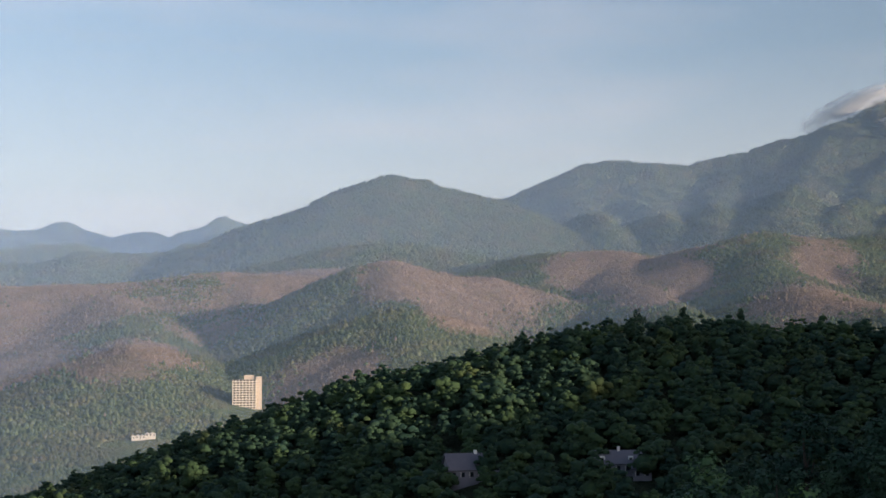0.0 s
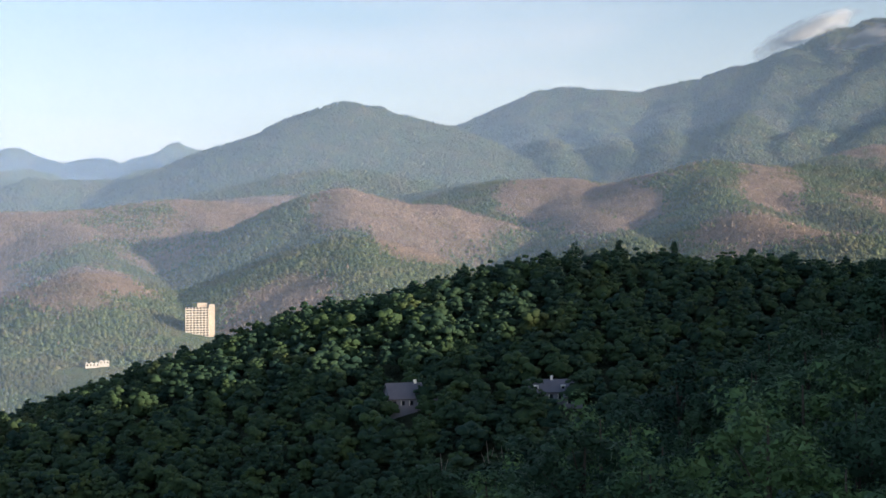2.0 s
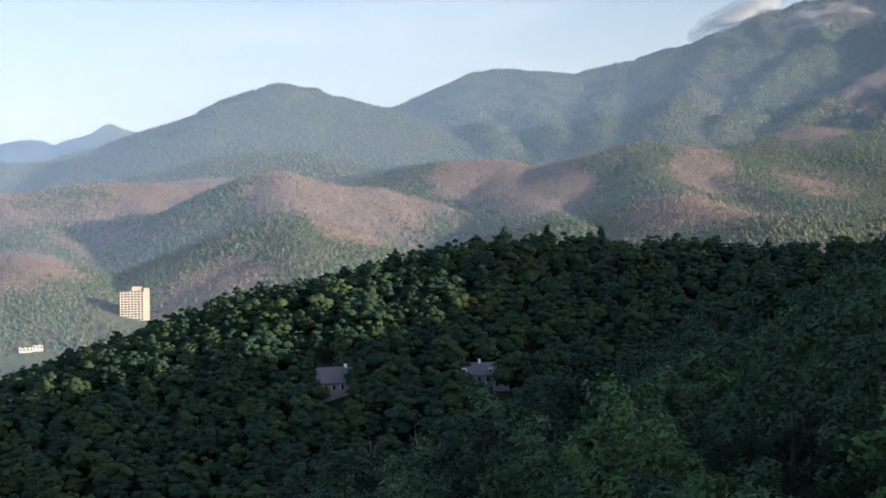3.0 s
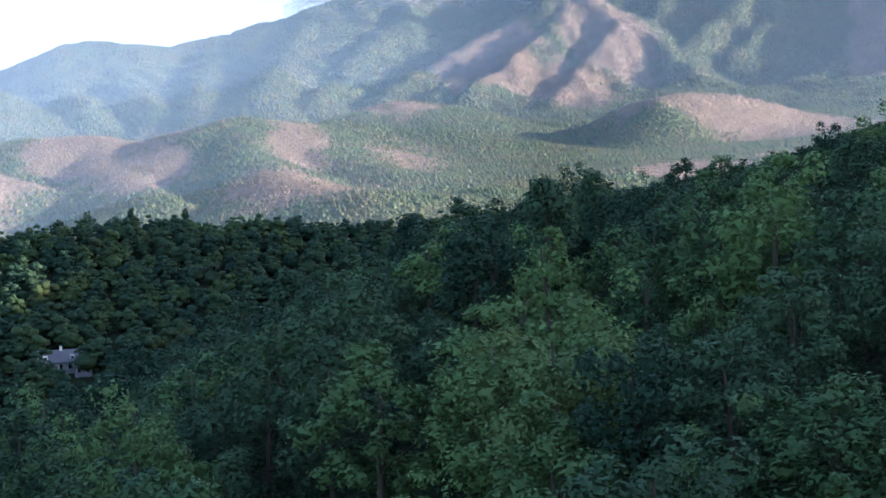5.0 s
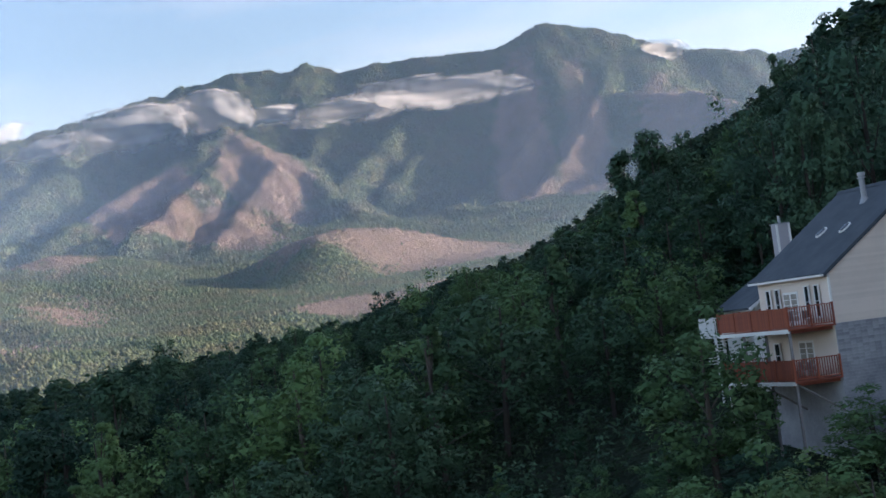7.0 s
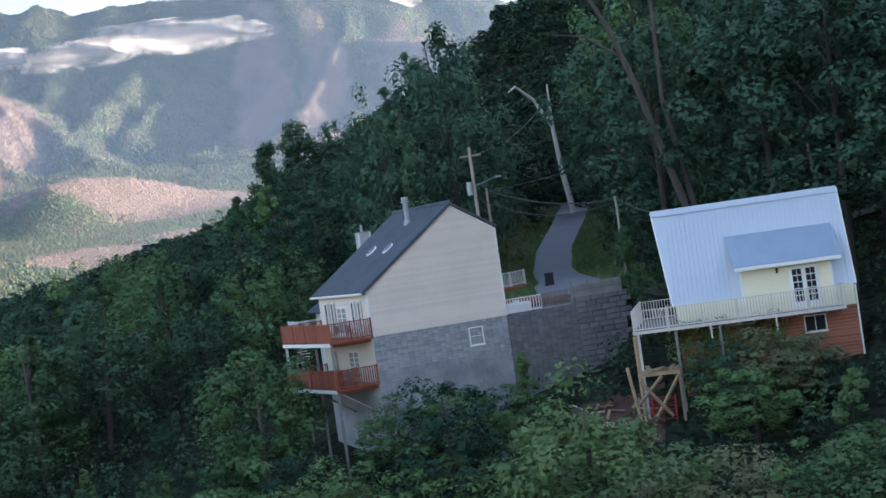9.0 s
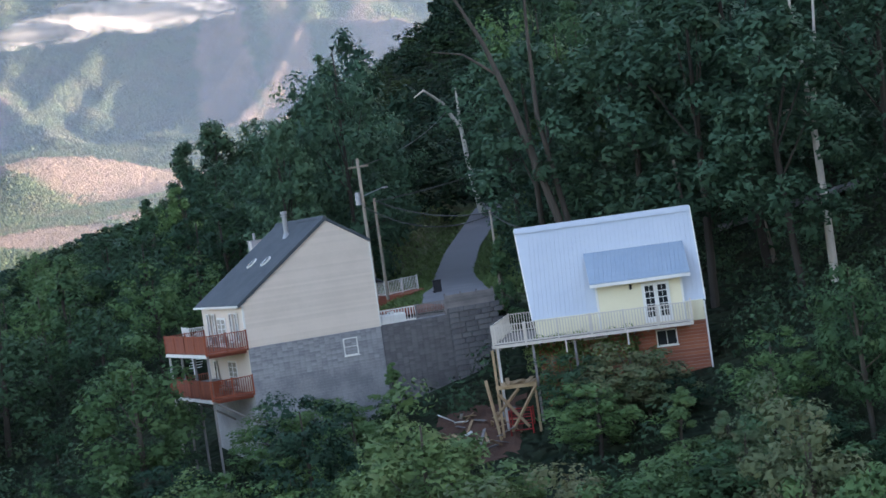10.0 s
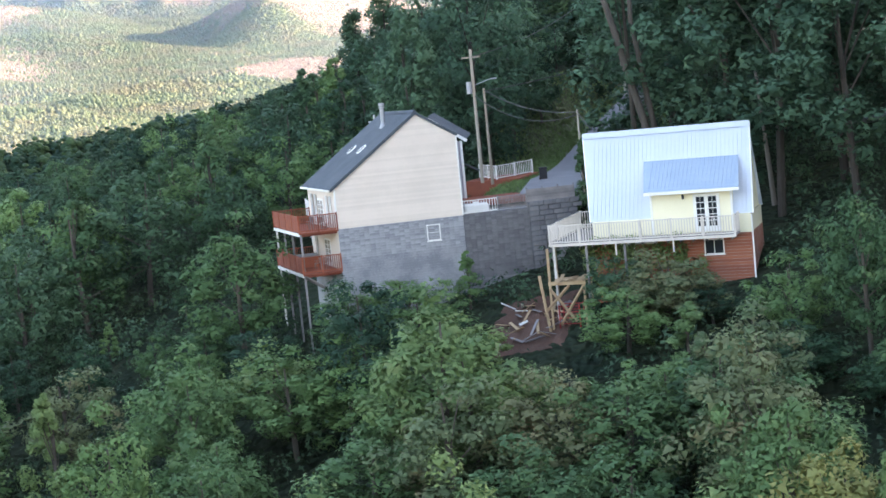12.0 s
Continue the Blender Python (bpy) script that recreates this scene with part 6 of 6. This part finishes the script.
# ---------------------------------------------------------------- poles and wires
def poles():
    def pole(x, y, top, foot, r, label, mat=POLE_WOOD):
        p = new("utility_pole")
        tagged(p, label, "utility pole", group="utility poles")
        bm = bmesh.new()
        limb(bm, (x, y, foot - 0.4), (x, y, top), r, r * 0.75, 10)
        part("shaft", bm, mat, p)
        return p

    p = pole(121.4, 27.6, 6.2, -5.6, 0.17, "tall wooden utility pole with transformer and lamp arm")
    bm = bmesh.new()
    round_bar(bm, (121.2, 27.95, 2.2), (121.2, 27.95, 3.3), 0.25, 12)
    part("transformer", bm, GALV, p, "grey transformer can")
    bm = bmesh.new()
    round_bar(bm, (121.4, 27.6, 2.9), (120.6, 25.6, 3.4), 0.035, 6)
    part("lamp_arm", bm, GALV, p)
    part("lamp_head", box(120.3, 120.75, 25.1, 25.6, 3.32, 3.45, 0.03), GALV, p)
    part("cross_arm", box(121.3, 121.45, 26.7, 28.5, 5.4, 5.55), POLE_WOOD, p)
    q = pole(121.3, 26.6, 2.6, -5.8, 0.14, "shorter pale wooden pole beside the tall one")
    s = pole(110.6, 15.3, 0.2, -7.2, 0.11, "slim wooden service pole by the steep-roofed house")
    for a, b, sag in (((121.3, 26.6, 2.4), (110.6, 15.3, 0.0), 0.7), ((121.3, 26.6, 2.3), (150, 12, 6.5), 0.6), ((110.6, 15.3, 0.0), (100.6, 11.0, -1.6), 0.35), ((121.4, 27.6, 5.5), (172, 26, 14), 1.2), ((121.4, 27.6, 2.0), (110.6, 15.3, -0.2), 1.3)):
        pts = [Vector(a).lerp(Vector(b), k / 12) - Vector((0, 0, sag * 4 * (k / 12) * (1 - k / 12))) for k in range(13)]
        w = new("power_line", mesh_of(tube(pts, 0.045), "power_line", WIRE))
        tagged(w, "thin sagging black power line between the poles", "cable", group="power lines")


poles()


# ---------------------------------------------------------------- bare and dead trees
def bare_tree(name, label, bones, mat=BARK, thick=1.0):
    t = new(name)
    tagged(t, label, "tree")
    bm = bmesh.new()
    for pts in bones:
        for (a, ra), (b, rb) in zip(pts, pts[1:]):
            limb(bm, a, b, ra * thick, rb * thick, 8)
    part("trunk", bm, mat, t)
    return t


PALE_BARK_GREY = worn("grey_bark", (0.24, 0.21, 0.18), (0.15, 0.13, 0.11), 1.2, 10.0, 0.9, bump=0.4, stretch=(1, 1, 0.3))
PALE_BARK = worn("pale_dead_wood", (0.55, 0.5, 0.44), (0.4, 0.36, 0.31), 1.2, 10.0, 0.85, bump=0.4, stretch=(1, 1, 0.3))
bare_tree("dead_tree", "pale dead tree with a forked top and one crooked limb",
          [[((107, -9.4, -9), 0.28), ((106.9, -9.4, -3), 0.24), ((106.8, -9.3, 3.2), 0.19), ((106.8, -9.0, 8.7), 0.12), ((106.8, -8.6, 15), 0.04)],
           [((106.8, -9.3, 3.2), 0.16), ((106.7, -10.1, 8), 0.11), ((106.7, -10.6, 14), 0.05)],
           [((106.8, -9.3, 3.3), 0.1), ((106.9, -8.6, 4.2), 0.08), ((106.9, -7.6, 4.3), 0.06), ((106.9, -6.8, 3.6), 0.03)]], PALE_BARK, 1.2)
bare_tree("dead_tree", "pale broken dead tree arching over the drive",
          [[((173.0, 24.9, 0.0), 0.36), ((173.0, 25.6, 5.0), 0.32), ((172.8, 26.0, 10.8), 0.25), ((171.6, 25.8, 15.4), 0.09)],
           [((172.8, 26.0, 10.5), 0.27), ((171.5, 27.6, 13.8), 0.2), ((168.6, 29.2, 15.4), 0.13), ((165.0, 30.1, 14.2), 0.06)]], PALE_BARK)
bare_tree("leaning_tree", "tall leaning tree with two pale bare trunks",
          [[((112.5, 8.9, -9), 0.35), ((112.3, 10.2, -1.5), 0.32), ((112.4, 12.6, 8), 0.25), ((112.6, 14.2, 13), 0.18), ((113, 17, 19), 0.07)],
           [((112.8, 8.7, -9), 0.28), ((112.8, 9.6, -1.5), 0.25), ((113.2, 10.9, 7), 0.2), ((113.6, 10.8, 14), 0.14), ((113.8, 10.4, 22), 0.06)],
           [((112.5, 13.4, 10.5), 0.12), ((112.8, 16.0, 12.6), 0.08), ((113, 18.5, 13.2), 0.04)]])
bare_tree("leaning_tree", "grey leaning trunk at the dark edge of the wood",
          [[((114.95, -6.0, -12.5), 0.42), ((114.95, -5.6, -6.8), 0.36), ((115.9, -4.8, -0.8), 0.28), ((116.4, -4.0, 8), 0.16)]], PALE_BARK_GREY)
bare_tree("leaning_tree", "slim grey trunk behind the steep-roofed house",
          [[((110.9, -0.1, -12), 0.24), ((110.9, 0.3, -6.2), 0.2), ((111, 0.9, 2), 0.12)]], PALE_BARK_GREY)
# thin bare trees by the ridge houses
for bx, by, tall in ((257.7, 346.1, 13), (258.8, 351.6, 15), (255.0, 344.0, 12), (262.0, 349.5, 14), (184.6, 342.4, 13), (247.0, 356.0, 14)):
    bz = land_at(bx, by)
    bare_tree("bare_tree", "thin pale bare tree standing among the ridge woods",
              [[((bx, by, bz - 1), 0.2), ((bx + 0.4, by - 0.3, bz + tall * 0.55), 0.15), ((bx + 0.2, by + 0.3, bz + tall), 0.05)],
               [((bx + 0.4, by - 0.3, bz + tall * 0.55), 0.1), ((bx + 1.5, by - 1.2, bz + tall * 0.9), 0.04)],
               [((bx + 0.3, by - 0.2, bz + tall * 0.45), 0.09), ((bx - 1.2, by + 0.9, bz + tall * 0.8), 0.04)]], PALE_BARK_GREY)
# ---------------------------------------------------------------- far buildings
def hotel():
    t = new("hotel_tower")
    x, y = 711.0, 1349.0
    t.matrix_basis = pose(x, y, -66.0, 0, 0, -28)
    tagged(t, "tall tan concrete hotel tower above the wooded valley", "hotel")
    part("body", box(-14.2, 8.5, -8, 8, 0, 33.0), TAN, t)
    part("stair_tower", box(8.5, 14.2, -6.5, 8.5, 0, 36.0), TAN_DARK, t, "darker tan stair tower")
    part("penthouse", box(-3.0, 7.0, -4, 6, 33.0, 37.5), TAN_DARK, t)
    slab_ = shared("balcony_slab", box(-14.4, 8.5, -9.2, -8.0, 0, 0.9), TAN)
    for k in range(13):
        slab_(t, Matrix.Translation((0, 0, 1.4 + 2.45 * k)))
    fin = shared("fin", box(-0.3, 0.3, -9.3, -8.0, 0, 33.0), TAN)
    for k in range(8):
        fin(t, Matrix.Translation((-14.2 + 3.24 * k, 0, 0)))
    win = shared("window", box(0.5, 2.75, -8.06, -8.0, 0, 1.35), GLASS)
    for k in range(13):
        for c in range(7):
            win(t, Matrix.Translation((-14.2 + 3.24 * c, 0, 2.35 + 2.45 * k)))
    part("podium", box(-18, 16, -12, 10, -8, 1.2), TAN, t)


hotel()


def lodge(x, y, z, turn, parts, name, label, wall, roof_mat):
    """A low house: blocks of (x0, x1, y0, y1, height, roof rise)."""
    h = new(name)
    h.matrix_basis = pose(x, y, z, 0, 0, turn)
    tagged(h, label, "house")
    for x0, x1, y0, y1, ht, rise in parts:
        part("wall", box(x0, x1, y0, y1, -4, ht), wall, h)
        ym = (y0 + y1) / 2
        if rise:
            part("roof_slope", slab([(x0 - 0.5, ym, ht + rise), (x1 + 0.5, ym, ht + rise), (x1 + 0.5, y0 - 0.6, ht - 0.1), (x0 - 0.5, y0 - 0.6, ht - 0.1)], 0.2), roof_mat, h)
            part("roof_slope", slab([(x0 - 0.5, ym, ht + rise), (x1 + 0.5, ym, ht + rise), (x1 + 0.5, y1 + 0.6, ht - 0.1), (x0 - 0.5, y1 + 0.6, ht - 0.1)], 0.2), roof_mat, h)
            for xx in (x0, x1):
                bm = bmesh.new()
                bm.faces.new([bm.verts.new(q) for q in ((xx, y0, ht), (xx, y1, ht), (xx, ym, ht + rise - 0.1))])
                part("gable", bm, wall, h)
        n = max(2, int((x1 - x0) / 2.6))
        for k in range(n):
            w = part("window", box(x0 + (k + 0.3) * (x1 - x0) / n, x0 + (k + 0.7) * (x1 - x0) / n, y0 - 0.06, y0 + 0.02, ht - 2.0, ht - 0.7), GLASS, h)
            part("frame", box(x0 + (k + 0.24) * (x1 - x0) / n, x0 + (k + 0.3) * (x1 - x0) / n, y0 - 0.08, y0, ht - 2.1, ht - 0.6), WHITE, w)
    return h


LILAC = worn("slate_blue_siding", (0.2, 0.2, 0.24), (0.16, 0.16, 0.2), 0.3, 3.0, 0.7, spread=0.1)
LILAC_ROOF = worn("grey_blue_roof", (0.13, 0.13, 0.16), (0.1, 0.1, 0.13), 0.3, 3.0, 0.75, spread=0.1)
a = lodge(312.6, 383.0, land_at(312.6, 383) - 2.2, -42, [(-8.5, 4.5, -4, 4, 4.4, 3.6), (2.0, 7.2, -7.0, 0, 3.2, 2.2)], "ridge_house", "slate grey house with white dormers among the trees", LILAC, LILAC_ROOF)
for x in (-6.5, 1.5):
    dm = part("dormer", box(x - 0.7, x + 0.7, -3.2, -1.0, 4.6, 6.4), WHITE, a, "small white roof dormer")
    part("pane", box(x - 0.4, x + 0.4, -3.26, -3.2, 4.9, 6.0), GLASS, dm)
part("chimney", box(-2.3, -1.5, -0.4, 0.4, 7.4, 9.0), WHITE, a)
b = lodge(278.5, 414.5, land_at(278.5, 414.5) - 2.0, -20, [(-5.5, 5.0, -4, 4, 5.6, 4.6), (5.0, 10, -3, 3.5, 3.0, 2.6)], "ridge_house", "dusky grey house with a steep roof among the trees", LILAC, LILAC_ROOF)
part("chimney", box(3.0, 3.8, -0.4, 0.4, 8.5, 11.0), WHITE, b)

PALE_STUCCO = worn("pale_stucco", (0.5, 0.47, 0.42), (0.4, 0.37, 0.33), 0.3, 3.0, 0.8, spread=0.1)
c = lodge(566, 1273, land_at(566, 1273) - 1.0, -20, [(-10, 2, -4, 4, 4.2, 0), (2, 11, -2, 6, 6.0, 0)], "white_motel", "long white flat-roofed motel among the trees", PALE_STUCCO, PALE_STUCCO)
for k in range(5):
    part("parapet_block", box(-9.5 + 4.2 * k, -8 + 4.2 * k, -3, 1, 4.2 if k < 3 else 6.0, 5.2 if k < 3 else 7.0), PALE_STUCCO, c)


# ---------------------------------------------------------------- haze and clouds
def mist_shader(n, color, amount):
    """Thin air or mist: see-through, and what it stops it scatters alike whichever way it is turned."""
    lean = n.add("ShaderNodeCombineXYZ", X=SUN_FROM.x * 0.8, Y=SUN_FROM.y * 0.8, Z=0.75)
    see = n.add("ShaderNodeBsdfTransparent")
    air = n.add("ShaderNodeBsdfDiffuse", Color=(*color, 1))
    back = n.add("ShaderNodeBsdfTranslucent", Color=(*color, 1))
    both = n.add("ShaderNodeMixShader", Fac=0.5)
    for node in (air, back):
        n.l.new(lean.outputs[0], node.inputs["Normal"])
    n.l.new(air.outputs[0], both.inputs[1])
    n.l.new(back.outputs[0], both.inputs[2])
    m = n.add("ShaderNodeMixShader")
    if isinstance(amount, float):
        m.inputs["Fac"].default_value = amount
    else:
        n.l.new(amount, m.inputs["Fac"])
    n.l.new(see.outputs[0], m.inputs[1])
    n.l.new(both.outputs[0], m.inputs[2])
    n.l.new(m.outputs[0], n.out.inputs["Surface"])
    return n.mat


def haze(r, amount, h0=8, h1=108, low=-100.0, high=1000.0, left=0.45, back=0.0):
    """A thin see-through sheet, tinted blue to stand in for evening haze across the valley, leaning back along the
    mountainsides.
    """
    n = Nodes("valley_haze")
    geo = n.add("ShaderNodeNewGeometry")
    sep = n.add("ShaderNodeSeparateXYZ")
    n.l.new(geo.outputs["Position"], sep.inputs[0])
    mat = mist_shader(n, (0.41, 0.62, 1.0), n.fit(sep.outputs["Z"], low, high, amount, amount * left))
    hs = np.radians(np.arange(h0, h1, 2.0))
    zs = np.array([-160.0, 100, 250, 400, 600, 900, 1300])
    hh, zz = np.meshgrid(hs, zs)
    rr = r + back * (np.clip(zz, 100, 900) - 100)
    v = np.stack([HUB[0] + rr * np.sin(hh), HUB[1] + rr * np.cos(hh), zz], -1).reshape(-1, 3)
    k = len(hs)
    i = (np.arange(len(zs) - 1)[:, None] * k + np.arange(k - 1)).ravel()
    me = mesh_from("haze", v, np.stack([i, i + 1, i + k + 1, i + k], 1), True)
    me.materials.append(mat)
    tagged(new("haze", me), "see-through blue-tinted sheet standing in for evening haze over the valley", "haze", kind="structure")


# added sheets whose blue tint pales the hills step by step with distance
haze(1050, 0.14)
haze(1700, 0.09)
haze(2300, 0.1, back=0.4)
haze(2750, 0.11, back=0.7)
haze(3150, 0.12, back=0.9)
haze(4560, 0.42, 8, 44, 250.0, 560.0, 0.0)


def cloud_material():
    """Torn mist: dense in the middle of its own body, frayed by noise towards the rim."""
    n = Nodes("mountain_cloud")
    coords = n.add("ShaderNodeTexCoord")
    flat = n.add("ShaderNodeMapping", Scale=(1.0, 0.25, 1.0))
    n.l.new(coords.outputs["Object"], flat.inputs["Vector"])
    ball = n.n.new("ShaderNodeVectorMath")
    ball.operation = "LENGTH"
    n.l.new(flat.outputs["Vector"], ball.inputs[0])
    body = n.fit(ball.outputs["Value"], 0.0, 1.0, 1.0, 0.0)
    geo = n.add("ShaderNodeNewGeometry")
    tex = n.add("ShaderNodeTexNoise", Scale=0.016, Detail=6.0, Roughness=0.62)
    wide = n.add("ShaderNodeMapping", Scale=(0.8, 0.8, 1.1))
    n.l.new(geo.outputs["Position"], wide.inputs["Vector"])
    n.l.new(wide.outputs["Vector"], tex.inputs["Vector"])
    amount = n.math("MULTIPLY", n.fit(n.math("ADD", body, n.fit(tex.outputs["Fac"], 0.3, 0.7, -0.28, 0.3)), 0.05, 0.65), 0.93)
    return mist_shader(n, (0.95, 0.93, 0.93), amount)


CLOUD = cloud_material()


def cloud_bank(h, p, r, wide, high, deep, tilt, label):
    """A bank of mist: a soft lens-shaped body, its skin swollen and pinched, lying against the mountain."""
    x, y, z = polar(h, p, r)
    v, t = ico(4)
    swell = np.array([1 + 0.16 * noise.fractal(Vector(q) * 2.2 + Vector((h, p, 0)), 1.0, 2.0, 3) for q in v])
    me = mesh_from("cloud", v * swell[:, None], t[v[t].mean(1)[:, 1] < 0.12], True)
    me.materials.append(CLOUD)
    ob = new("cloud", me)
    ob.matrix_basis = pose(x, y, z, 0, 0, -h) @ pose(0, 0, 0, 0, tilt, 0) @ Matrix.Diagonal((wide, deep, high, 1))
    tagged(ob, label, "cloud", group="clouds on the mountain")


for spec in ((69.9, 9.6, 3930, 310, 54, 60, 2), (66.2, 9.35, 3930, 200, 42, 45, 0), (57.7, 9.4, 3880, 210, 78, 60, -4), (61.1, 9.75, 3900, 115, 74, 50, 8), (63.4, 9.5, 3930, 110, 30, 40, 4),
             (54.7, 9.1, 3900, 140, 34, 40, -12), (51.8, 9.2, 4120, 180, 46, 50, -22), (79.0, 9.95, 4270, 90, 42, 40, 5)):
    cloud_bank(*spec, "soft white evening cloud lying along the mountainside")
